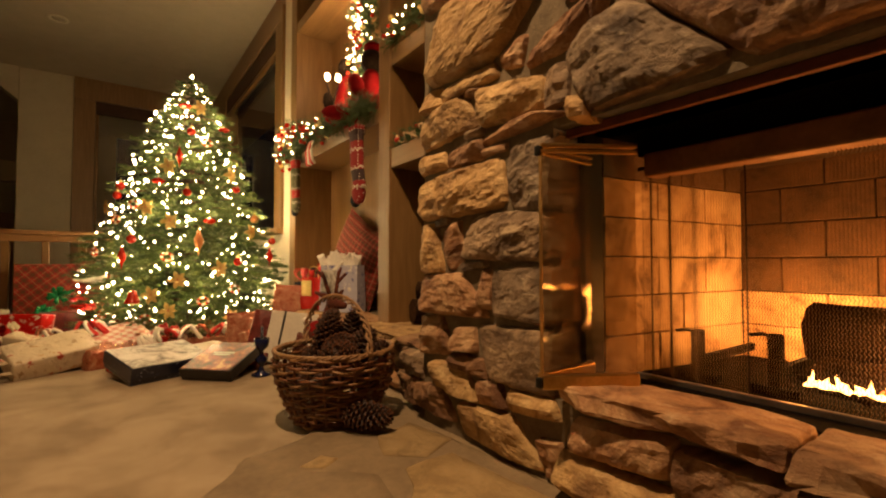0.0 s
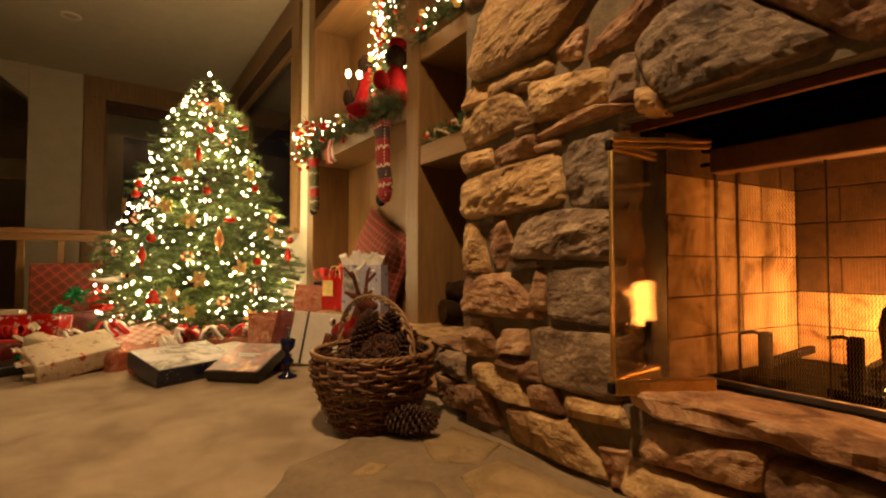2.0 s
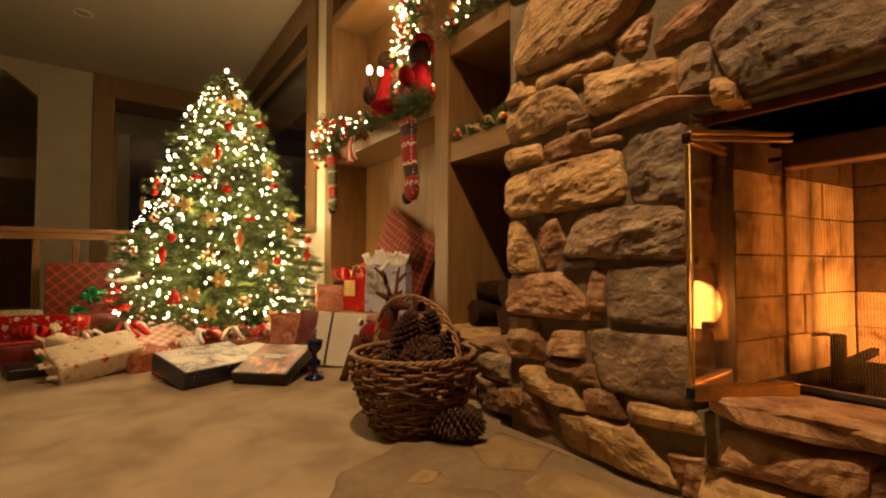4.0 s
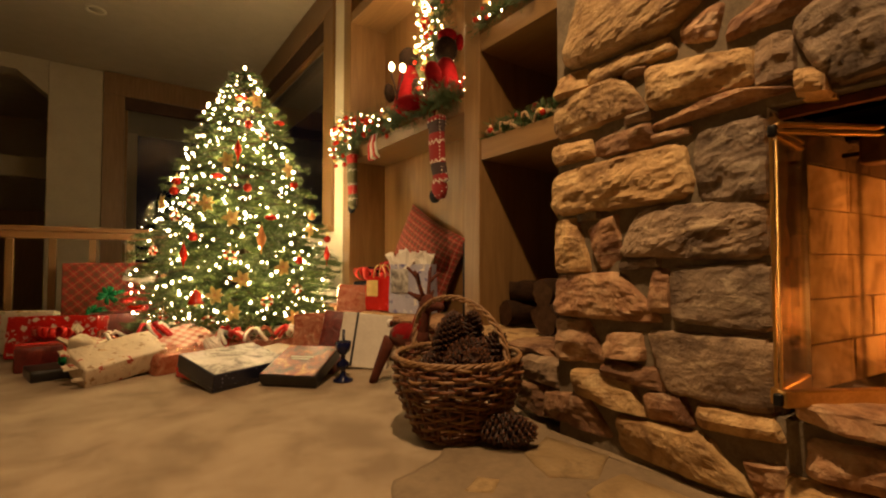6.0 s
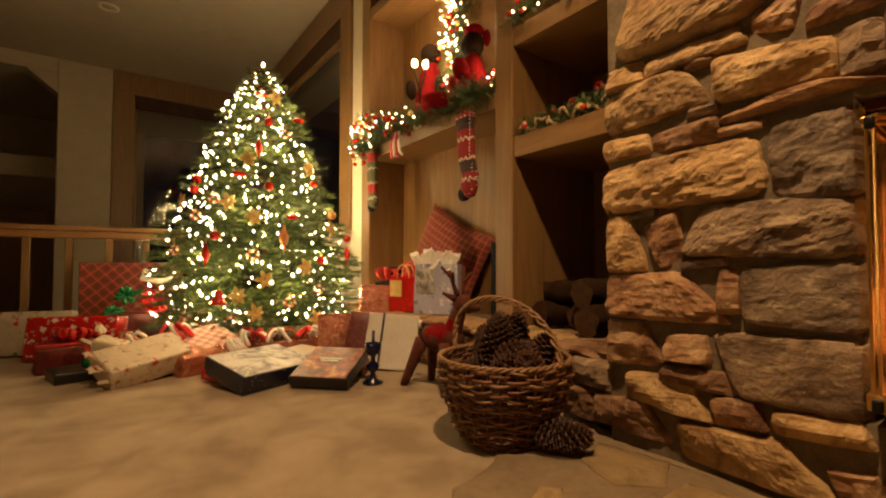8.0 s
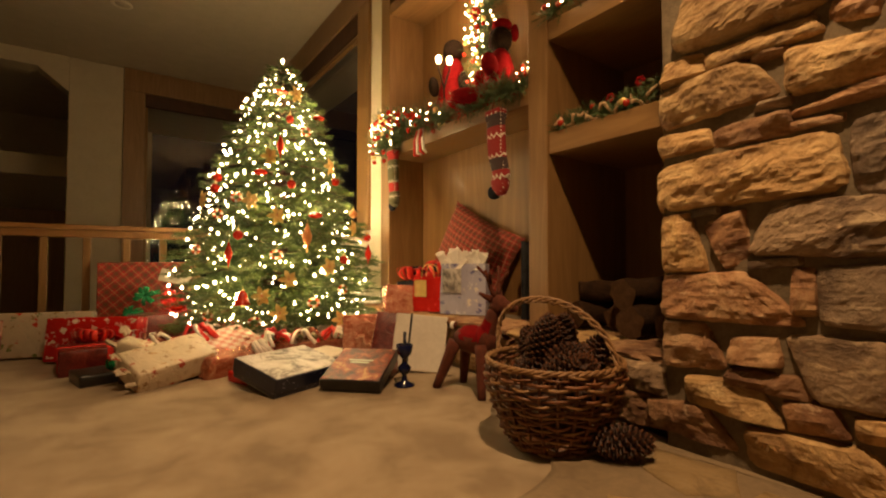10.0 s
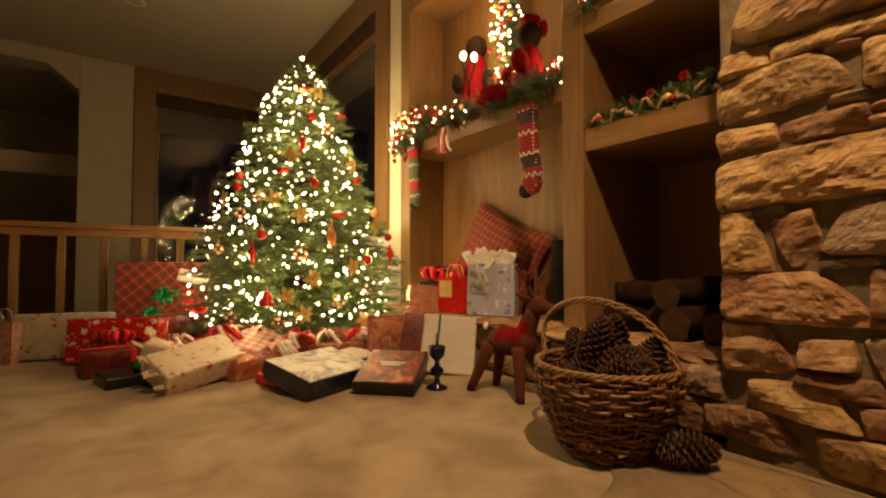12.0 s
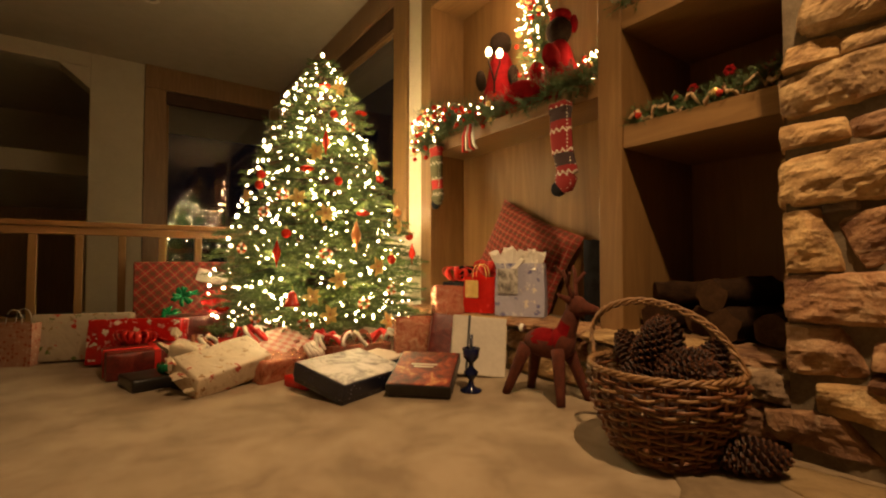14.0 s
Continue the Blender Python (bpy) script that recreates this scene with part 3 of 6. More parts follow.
def mortar_sheet(name, y0, y1, z0, z1, x, xb):
    """A joint bed with an uneven front."""
    ny, nz = max(2, int((y1 - y0) / 0.03)), max(2, int((z1 - z0) / 0.03))
    vs, fs = [], []
    for j in range(nz + 1):
        for i in range(ny + 1):
            y, z = y0 + (y1 - y0) * i / ny, z0 + (z1 - z0) * j / nz
            vs.append((x + 0.012 * fbm((y * 14, z * 14, 3), 3), y, z))
    for j in range(nz):
        for i in range(ny):
            a = j * (ny + 1) + i
            fs.append((a, a + ny + 1, a + ny + 2, a + 1))
    n = len(vs)
    vs += [(xb, y0, z0), (xb, y1, z0), (xb, y1, z1), (xb, y0, z1)]
    c = [0, ny, (nz + 1) * (ny + 1) - 1, nz * (ny + 1)]
    fs += [(n, n + 1, n + 2, n + 3), (c[0], c[1], n + 1, n), (c[1], c[2], n + 2, n + 1), (c[2], c[3], n + 3, n + 2), (c[3], c[0], n, n + 3)]
    me = bpy.data.meshes.new(name)
    me.from_pydata(vs, [], fs)
    return part_of(name, me, "mortar", chimney)


mortar_sheet("mortar", 0.775, 1.375, 0.0, CEIL, XF + 0.017, XR)
mortar_sheet("mortar", -0.80, 0.775, 0.93, CEIL, XF + 0.017, 1.12)
mortar_sheet("mortar", -1.5, 0.775, 0.0, 0.235, XF + 0.015, 1.12)
mortar_sheet("mortar", -1.5, -0.80, 0.235, CEIL, XF + 0.017, XR)

STONE_SEED = [0]


def stone(kind, bl, tl, tr, br, proud=0.03, rough=0.013, roundness=0.12, x=XF, depth=0.075, name="stone", axis="x", parent=None):
    """One split stone between four corners (y, z) of its face, from low on the far side round to low on the near side."""
    STONE_SEED[0] += 1
    s = STONE_SEED[0] * 5.37
    w = (Vector(bl) - Vector(br)).length
    h = (Vector(tl) - Vector(bl)).length
    nu, nv = max(9, min(44, int(w / 0.0085))), max(8, min(26, int(h / 0.0085)))
    vs, fs = [], []
    P = [Vector(q) for q in (bl, tl, tr, br)]
    cen = sum(P, Vector((0, 0))) / 4
    P = [q + (q - cen).normalized() * 0.015 for q in P]
    cut = random.Random(STONE_SEED[0])
    planes = [(cut.uniform(-1.6, 1.6) * rough, cut.uniform(-1.6, 1.6) * rough, cut.uniform(0.2, 1.1) * rough) for _ in range(6)]
    for j in range(nv + 1):
        for i in range(nu + 1):
            u, v = 2 * i / nu - 1, 2 * j / nv - 1
            uu, vv = u * math.sqrt(1 - roundness * v * v * v * v / 2), v * math.sqrt(1 - roundness * u * u * u * u / 2)
            a, b = (uu + 1) / 2, (vv + 1) / 2
            p = (P[0] * (1 - a) + P[3] * a) * (1 - b) + (P[1] * (1 - a) + P[2] * a) * b
            e = (abs(u) ** 7 + abs(v) ** 7) ** (1 / 7)
            edge = 0.010 * fbm((p[0] * 26 + s, p[1] * 26, s), 3)
            d = (p - cen)
            if d.length > 1e-6:
                p = p + d.normalized() * edge * min(1, e * e)
            prof = 0.8 * proud * (1 - min(1.0, e) ** 14)
            face = min(c + a2 * u + b2 * v for a2, b2, c in planes)
            lay = fbm((p[0] * 10 + s, p[1] * 27 + 5 * p[0], s), 5)
            step = math.floor(lay * 5) / 5 * 0.75 + lay * 0.25 + 0.3 * abs(noise.noise((p[0] * 22, p[1] * 44, s)))
            prof += (1.25 * face + rough * 1.4 * step) * (1 - 0.5 * min(1, e) ** 8)
            fine = 0.003 * fbm((p[0] * 60, p[1] * 60, s), 3)
            if e > 0.985:
                prof = -0.02
            vs.append((x + 0.012 - prof - fine, p[0], p[1]))
    for j in range(nv):
        for i in range(nu):
            q = j * (nu + 1) + i
            fs.append((q, q + nu + 1, q + nu + 2, q + 1))
    n = len(vs)
    ring = [i for i in range(nu + 1)] + [j * (nu + 1) + nu for j in range(1, nv + 1)] + [nv * (nu + 1) + i for i in range(nu - 1, -1, -1)] + [j * (nu + 1) for j in range(nv - 1, 0, -1)]
    for q in ring:
        vs.append((x + depth, vs[q][1], vs[q][2]))
    for k in range(len(ring)):
        k2 = (k + 1) % len(ring)
        fs.append((ring[k], ring[k2], n + k2, n + k))
    fs.append(tuple(n + k for k in range(len(ring))))
    me = bpy.data.meshes.new(name)
    me.from_pydata(vs, [], fs)
    bm = bmesh.new()
    bm.from_mesh(me)
    bmesh.ops.recalc_face_normals(bm, faces=bm.faces)
    bm.to_mesh(me)
    bm.free()
    return part_of(name, me, kind, parent or chimney, smooth=False)


# Courses from the floor upwards; corners run low far, top far, top near, low near.
stone("rust", (1.400, 0.060), (1.440, 0.135), (1.275, 0.165), (1.165, 0.050))
stone("tan", (1.150, 0.030), (1.155, 0.135), (0.930, 0.150), (0.790, 0.030), 0.036)
stone("rust", (0.800, 0.03), (0.835, 0.115), (0.755, 0.125), (0.73, 0.05), 0.012)
stone("tan", (1.305, 0.160), (1.305, 0.240), (1.150, 0.262), (1.065, 0.145), 0.034)
stone("rust", (1.060, 0.150), (1.070, 0.222), (0.980, 0.236), (0.945, 0.165))
stone("tan", (0.925, 0.165), (0.930, 0.222), (0.785, 0.236), (0.755, 0.180))
stone("rust", (1.205, 0.236), (1.190, 0.288), (1.030, 0.290), (1.010, 0.228))
stone("rust", (1.372, 0.262), (1.378, 0.388), (1.262, 0.394), (1.200, 0.274), 0.036)
stone("rust", (1.194, 0.296), (1.190, 0.370), (1.088, 0.380), (1.076, 0.304))
stone("grey", (1.000, 0.238), (1.072, 0.392), (0.770, 0.405), (0.772, 0.235), 0.026, 0.006)
stone("rust", (1.372, 0.404), (1.378, 0.535), (1.160, 0.545), (1.010, 0.410), 0.036)
stone("rust", (1.045, 0.45), (1.050, 0.552), (1.002, 0.556), (0.998, 0.45), 0.03)
stone("grey", (0.992, 0.425), (0.996, 0.562), (0.775, 0.578), (0.772, 0.418), 0.028, 0.007)
stone("tan", (1.376, 0.545), (1.382, 0.708), (1.298, 0.712), (1.246, 0.552))
stone("rust", (1.205, 0.562), (1.268, 0.682), (1.150, 0.718), (1.140, 0.580), 0.024)
stone("grey", (1.140, 0.556), (1.14, 0.575), (1.04, 0.588), (1.03, 0.566), 0.02, 0.004)
stone("grey", (1.148, 0.592), (1.072, 0.728), (0.778, 0.722), (0.776, 0.582), 0.038, 0.012)
stone("grey", (1.285, 0.705), (1.285, 0.728), (1.225, 0.732), (1.225, 0.712), 0.016, 0.004)
stone("tan", (1.384, 0.728), (1.382, 0.872), (0.960, 0.896), (0.938, 0.740), 0.044, 0.017)
stone("grey", (0.922, 0.728), (0.930, 0.898), (0.776, 0.912), (0.768, 0.718), 0.032)
stone("tan", (1.376, 0.896), (1.380, 0.966), (1.246, 0.962), (1.228, 0.902), 0.026)
stone("rust", (1.220, 0.894), (1.224, 0.960), (1.056, 0.962), (1.036, 0.896), 0.024)
stone("rust", (1.040, 0.905), (1.04, 0.925), (0.945, 0.925), (0.945, 0.905), 0.015, 0.004)
stone("tan", (1.372, 0.980), (1.382, 1.104), (1.150, 1.122), (1.050, 1.006), 0.036)
stone("grey", (1.120, 0.975), (1.10, 0.992), (1.045, 0.992), (1.045, 0.972), 0.02, 0.005)
stone("rust", (1.034, 0.934), (1.036, 0.956), (0.865, 0.984), (0.700, 0.952), 0.03)
stone("tan", (1.044, 0.992), (1.048, 1.112), (0.804, 1.080), (0.800, 0.990), 0.036)
stone("tan", (1.370, 1.118), (1.362, 1.194), (1.244, 1.184), (1.250, 1.124), 0.026)
stone("rust", (1.130, 1.105), (1.115, 1.135), (1.06, 1.128), (1.052, 1.105), 0.02)
stone("tan", (1.240, 1.120), (1.232, 1.172), (1.000, 1.185), (0.976, 1.128), 0.028, 0.008)
stone("grey", (0.792, 0.985), (0.796, 1.090), (0.724, 1.082), (0.716, 0.982), 0.026)
stone("tan", (0.712, 0.94), (0.712, 0.985), (0.668, 0.985), (0.665, 0.93), 0.03)
stone("tan", (1.345, 1.205), (1.262, 1.470), (0.740, 1.400), (0.980, 1.192), 0.055, 0.010)
stone("rust", (0.965, 1.150), (0.952, 1.200), (0.860, 1.215), (0.880, 1.130), 0.026)
stone("rust", (0.850, 1.110), (0.84, 1.165), (0.590, 1.230), (0.640, 1.120), 0.03)
stone("grey", (0.660, 0.938), (0.725, 1.100), (0.560, 1.165), (0.330, 0.955), 0.045, 0.012)
stone("rust", (0.32, 0.955), (0.545, 1.17), (0.22, 1.15), (0.10, 0.95), 0.045, 0.012)
stone("grey", (0.09, 0.95), (0.205, 1.15), (-0.30, 1.16), (-0.28, 0.95), 0.04)
stone("tan", (-0.30, 0.95), (-0.31, 1.18), (-0.80, 1.15), (-0.80, 0.95), 0.04)
stone("rust", (0.73, 1.24), (0.735, 1.42), (0.40, 1.46), (0.45, 1.19), 0.04)
stone("tan", (0.44, 1.18), (0.39, 1.46), (-0.02, 1.44), (0.0, 1.17), 0.04)
stone("grey", (-0.03, 1.18), (-0.03, 1.44), (-0.45, 1.46), (-0.43, 1.18), 0.04)
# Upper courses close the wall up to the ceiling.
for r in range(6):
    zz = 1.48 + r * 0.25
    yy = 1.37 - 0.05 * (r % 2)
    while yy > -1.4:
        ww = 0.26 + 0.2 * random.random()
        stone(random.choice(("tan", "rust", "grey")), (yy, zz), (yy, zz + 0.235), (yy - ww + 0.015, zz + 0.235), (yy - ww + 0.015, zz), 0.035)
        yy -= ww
# Right flank beyond the opening.
for r in range(5):
    stone(("tan", "rust", "grey")[r % 3], (-0.81, 0.03 + r * 0.18), (-0.81, 0.2 + r * 0.18), (-1.2, 0.2 + r * 0.18), (-1.2, 0.03 + r * 0.18), 0.035)


def reveal_stone(kind, z0, z1):
    """Returns of the corner stones inside the opening."""
    bm = bmesh.new()
    boxm(bm, XF + 0.04, 1.13, 0.768, 0.80, z0, z1, 0.012)
    bmesh.ops.subdivide_edges(bm, edges=bm.edges, cuts=3, use_grid_fill=True)
    for v in bm.verts:
        v.co.y += 0.02 * fbm((v.co.x * 12, v.co.z * 12, z0 * 9), 4)
    part("stone", bm, kind, chimney)


for k, a, b in (("grey", 0.25, 0.41), ("rust", 0.42, 0.57), ("rust", 0.585, 0.725), ("rust", 0.735, 0.905)):
    reveal_stone(k, a, b)

# Hearth slab and the courses under it.


def slab(kind, y1, y0, x0, x1, z0, z1, seed, name="hearth_slab"):
    """A ragged slab whose front edge is broken."""
    bm = bmesh.new()
    boxm(bm, x0, x1, y0, y1, z0, z1, 0.012)
    bmesh.ops.subdivide_edges(bm, edges=[e for e in bm.edges if e.calc_length() > 0.05], cuts=int((y1 - y0) / 0.03), use_grid_fill=True)
    for v in bm.verts:
        n = fbm((v.co.y * 7, v.co.z * 30, seed), 4)
        front = max(0.0, 1 - (v.co.x - x0) / 0.06)
        v.co.x += 0.05 * n * front
        v.co.z += 0.014 * fbm((v.co.y * 6, v.co.x * 6, seed + 4), 4)
        v.co.y += 0.012 * fbm((v.co.x * 9, v.co.z * 9, seed + 8), 3)
        v.co.z += 0.006 * abs(noise.noise((v.co.x * 24, v.co.y * 15, seed)))
        v.co.x += 0.022 * front * (math.floor(4 * noise.noise((v.co.y * 13, v.co.z * 60, seed))) / 4)
    return part(name, bm, kind, chimney, smooth=False)


slab("rust", 0.725, 0.27, 0.865, 1.04, 0.243, 0.290, 1)
slab("rust", 0.262, -0.45, 0.855, 1.04, 0.238, 0.288, 2)
slab("rust", -0.46, -1.2, 0.86, 1.04, 0.24, 0.288, 3)
stone("rust", (0.705, 0.130), (0.70, 0.205), (0.470, 0.228), (0.475, 0.145), 0.04, 0.014, x=XF - 0.015)
stone("rust", (0.46, 0.12), (0.46, 0.222), (0.12, 0.222), (0.14, 0.12), 0.04, x=XF - 0.015)
stone("tan", (0.735, 0.045), (0.735, 0.118), (0.44, 0.125), (0.40, 0.03), 0.045, x=XF - 0.03)
stone("rust", (0.39, 0.03), (0.43, 0.112), (0.02, 0.112), (0.05, 0.03), 0.04, x=XF - 0.03)
stone("rust", (0.11, 0.12), (0.11, 0.222), (-0.35, 0.222), (-0.33, 0.12), 0.04, x=XF - 0.015)
stone("tan", (0.01, 0.03), (0.01, 0.112), (-0.45, 0.112), (-0.45, 0.03), 0.04, x=XF - 0.03)

# Low stone ledge in front of the shelf niches.
structure(block("ledge_core", "mortar", 1.05, 1.148, 1.40, 3.69, 0.0, 0.235, 0), "mortar core of the low stone ledge", "ledge")
structure(block("niche_floor", "mortar", 1.148, 1.77, 1.362, 3.565, 0.0, 0.262, 0), "dark stone floor of the niches", "ledge")
yy, k = 3.68, 0
while yy > 1.45:
    ww = min(0.34 + 0.2 * random.random(), yy - 1.41)
    for row, (a, b) in enumerate(((0.015, 0.11), (0.12, 0.225))):
        stone(("rust", "grey", "tan")[(k + row) % 3], (yy, a), (yy, b), (yy - ww + 0.02, b), (yy - ww + 0.02, a), 0.035, x=1.035)
    slab(("rust", "tan")[k % 2], yy, yy - ww + 0.012, 0.985, 1.30, 0.236, 0.27, 20 + k, "ledge_slab")
    yy, k = yy - ww, k + 1
# A dark boulder tucked between ledge and chimney.
stone("grey", (1.56, 0.16), (1.56, 0.235), (1.39, 0.235), (1.36, 0.15), 0.06, x=0.95)
stone("rust", (1.60, 0.04), (1.60, 0.15), (1.42, 0.15), (1.40, 0.04), 0.06, x=0.96)

# ---- firebox ----
firebox = thing("fireplace_insert", "open firebox lined with firebrick, black steel frame and hood rail", "fireplace", kind="structure")
block("hood", "hoodpaint", 1.16, 1.22, -0.80, 0.67, 0.812, 0.876, 0.006, firebox, "rusty brown hood rail")
block("lintel_bar", "rustbar", 0.955, 0.972, -0.80, 0.765, 0.906, 0.928, 0.003, firebox, "rust-red steel lintel bar")
# Added black plates: they stop firelight and give the shade above the hood.
block("hood_plate", "soot_shade", 1.185, 1.222, -0.80, 0.70, 0.877, 0.929, 0.0, firebox)
block("lintel_shadow_plate", "soot_shade", 0.973, 1.80, -0.80, 0.80, 0.93, 0.96, 0.0, firebox)
block("smoke_shelf", "soot", 1.225, 1.80, -0.80, 0.76, 0.90, 0.928, 0.0, firebox)
block("base_plate", "soot_shade", 1.03, 1.80, -0.80, 0.78, 0.235, 0.262, 0.003, firebox)
block("frame_sill", "soot_shade", 1.045, 1.15, -0.80, 0.70, 0.262, 0.272, 0.003, firebox)
block("sill_lip", "steel", 1.145, 1.158, -0.80, 0.69, 0.262, 0.286, 0.002, firebox, "thin worn steel lip")
block("side_frame", "black", 1.015, 1.095, 0.752, 0.785, 0.262, 0.93, 0.003, firebox)
block("side_frame", "black", 1.10, 1.165, -0.80, -0.74, 0.262, 0.93, 0.003, firebox)
bm = bmesh.new()
boxm(bm, 1.05, 1.80, 0.787, 0.80, 0.235, 0.93)
boxm(bm, 1.795, 1.80, -0.80, 0.775, 0.235, 0.93)
boxm(bm, 1.13, 1.80, -0.86, -0.80, 0.235, 0.93)
part("liner", bm, "soot", firebox, smooth=False)
# Upper rows darker: soot, plus the firelight's falloff put into the brick colour.
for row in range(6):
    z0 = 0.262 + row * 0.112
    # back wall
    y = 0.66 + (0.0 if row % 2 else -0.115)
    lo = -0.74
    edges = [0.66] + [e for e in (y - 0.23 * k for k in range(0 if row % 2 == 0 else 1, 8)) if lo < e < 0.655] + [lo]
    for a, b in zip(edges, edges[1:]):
        block("firebrick", "sootshadebrick" if row > 1 or random.random() < 0.25 else "firebrick", 1.752 + 0.004 * random.random(), 1.79, b + 0.0013, a - 0.0013, z0 + 0.0013, z0 + 0.1107, 0.0035, firebox)
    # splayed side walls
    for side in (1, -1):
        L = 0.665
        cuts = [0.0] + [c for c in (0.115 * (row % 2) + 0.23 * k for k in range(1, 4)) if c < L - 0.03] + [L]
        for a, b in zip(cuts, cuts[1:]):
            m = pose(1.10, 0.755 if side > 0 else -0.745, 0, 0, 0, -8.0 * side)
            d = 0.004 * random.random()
            block("firebrick", "sootshadebrick" if row > 4 else "firebrick", a + 0.0015, b - 0.0015, (-0.0 - d) if side > 0 else -0.03, 0.03 if side > 0 else d, z0 + 0.0013, z0 + 0.1107, 0.0035, firebox, m=m)

# Wire curtain, drawn to one side.
paths = []
cols, rows_n = 150, 92
for i in range(cols):
    pts = []
    for j in range(rows_n + 1):
        s = (i + (0.5 if j % 2 else -0.0)) / cols
        y = 0.705 - 0.45 * s - 0.45 * s * s
        fold = 0.022 * math.sin(s * 60) * (1 - s) ** 2 + 0.008 * math.sin(s * 15 + 1)
        z = 0.278 + (0.838 - 0.278) * j / rows_n
        pts.append((1.205 + fold + 0.0012 * (j % 2), y, z))
    paths.append(pts)
screen = thing("fire_screen", "fine wire mesh curtain gathered at the side of the firebox", "fire screen")
tubes("wire_mesh", paths, 0.0009, "mesh", screen, sides=3)
tubes("curtain_rod", [[(1.205, 0.71, 0.845), (1.205, -0.74, 0.845)]], 0.006, "soot", screen, sides=8)
tubes("edge_wire", [[(1.205, 0.443, 0.272), (1.205, 0.443, 0.84)]], 0.0016, "soot", screen, sides=6)


def door_leaf(name, a, b, z0, z1, parent):
    """A glass leaf with brass rails between two plan points."""
    d = Vector((b[0] - a[0], b[1] - a[1], 0))
    L = d.length
    m = pose(a[0], a[1], 0, 0, 0, math.degrees(math.atan2(d.y, d.x)))
    leaf = block(name, "fireglass", 0.004, L - 0.004, -0.003, 0.003, z0 + 0.034, z1 - 0.02, 0.0, parent, "clear glass leaf", m)
    block("top_rail", "brass", 0.0, L, -0.009, 0.009, z1 - 0.008, z1, 0.002, leaf, "aged brass rail", m)
    block("top_rail", "brass", 0.0, L, -0.007, 0.007, z1 - 0.022, z1 - 0.014, 0.002, leaf, "aged brass rail", m)
    block("bottom_rail", "brass", 0.0, L, -0.011, 0.011, z0, z0 + 0.034, 0.004, leaf, "aged brass rail", m)
    block("edge_strip", "brass", 0.0, 0.003, -0.003, 0.003, z0 + 0.0345, z1 - 0.0225, 0.0008, leaf, "aged brass strip", m)
    return leaf


doors = thing("fireplace_door", "folded glass fireplace door with brass rails, standing open", "fireplace door")
door_leaf("front_leaf", (0.812, 0.726), (1.012, 0.604), 0.285, 0.862, doors)
door_leaf("rear_leaf", (0.822, 0.738), (1.030, 0.746), 0.285, 0.862, doors)
for zz in (0.30, 0.845):
    bm = bmesh.new()
    boxm(bm, 0.802, 0.818, 0.722, 0.738, zz - 0.012, zz + 0.012, 0.003)
    part("corner_clip", bm, "black", doors)


def log(name, a, b, r, material, seed, label, ends="logend"):
    """A rough round log with knotty bark."""
    a, b = Vector(a), Vector(b)
    d = b - a
    q = d.to_track_quat("Z", "Y").to_matrix().to_4x4()
    q.translation = a
    t = thing(name, label, "log", q)
    vs, fs, seg, k = [], [], 18, 12
    for i in range(k + 1):
        for j in range(seg):
            w = 2 * math.pi * j / seg
            rr = r * (1 + 0.42 * fbm((math.cos(w) * 2 + seed, math.sin(w) * 2, i * 0.5), 4) + 0.05 * math.sin(5 * w))
            vs.append((rr * math.cos(w), rr * math.sin(w), d.length * i / k))
    for i in range(k):
        for j in range(seg):
            z = (j + 1) % seg
            fs.append((i * seg + j, i * seg + z, (i + 1) * seg + z, (i + 1) * seg + j))
    me = bpy.data.meshes.new("bark")
    me.from_pydata(vs, [], fs)
    bark = part_of("bark", me, material, t)
    for z, e in ((0.0, 0), (d.length, k)):
        bm = bmesh.new()
        ring = [bm.verts.new((vs[e * seg + j][0], vs[e * seg + j][1], z + (0.001 if e else -0.001))) for j in range(seg)]
        c = bm.verts.new((0, 0, z + (0.004 if e else -0.004)))
        for j in range(seg):
            f = (ring[j], ring[(j + 1) % seg], c)
            bm.faces.new(f if e else f[::-1])
        part("log_end", bm, ends, bark)
    return t


# Fire: grate, andirons, logs, embers and flames.
log("fire_log", (1.50, 0.40, 0.395), (1.48, -0.42, 0.40), 0.075, "bark", 1, "large charred log burning in the firebox", "bark")
log("fire_log", (1.41, 0.36, 0.305), (1.42, -0.42, 0.31), 0.042, "bark", 2, "small charred log at the front of the grate", "bark")
log("fire_log", (1.60, 0.30, 0.335), (1.62, -0.35, 0.335), 0.06, "bark", 3, "charred log at the back of the grate", "bark")


def andiron(x, y, h, tilt=0):
    t = thing("andiron", "black iron andiron with an upright post", "andiron", pose(x, y, 0.262, 0, 0, tilt), "andirons")
    block("post", "soot_shade", -0.014, 0.014, -0.014, 0.014, 0.0, h, 0.004, t)
    block("foot", "soot_shade", -0.02, 0.02, -0.05, 0.05, 0.0, 0.02, 0.004, t)
    block("log_bar", "soot_shade", 0.014, 0.36, -0.01, 0.01, 0.04, 0.062, 0.003, t)
    tubes("hook", [[(0, 0, h - 0.01), (-0.02, 0.02, h), (-0.03, 0.045, h - 0.005)]], 0.005, "black", t)
    return t


andiron(1.30, 0.60, 0.135)
andiron(1.30, 0.42, 0.145)
andiron(1.30, -0.35, 0.145)
bm = bmesh.new()
for i in range(150):
    p = (1.30 + 0.38 * random.random(), -0.45 + 0.95 * random.random(), 0.268 + 0.02 * random.random())
    ball(bm, p, 0.008 + 0.014 * random.random(), (1, 1, 0.7), 1)
ash = part("ash_bed", bm, "bark")
tagged(ash, "bed of dark ash and charcoal lumps under the logs", "ash", kind="stuff")
bm = bmesh.new()
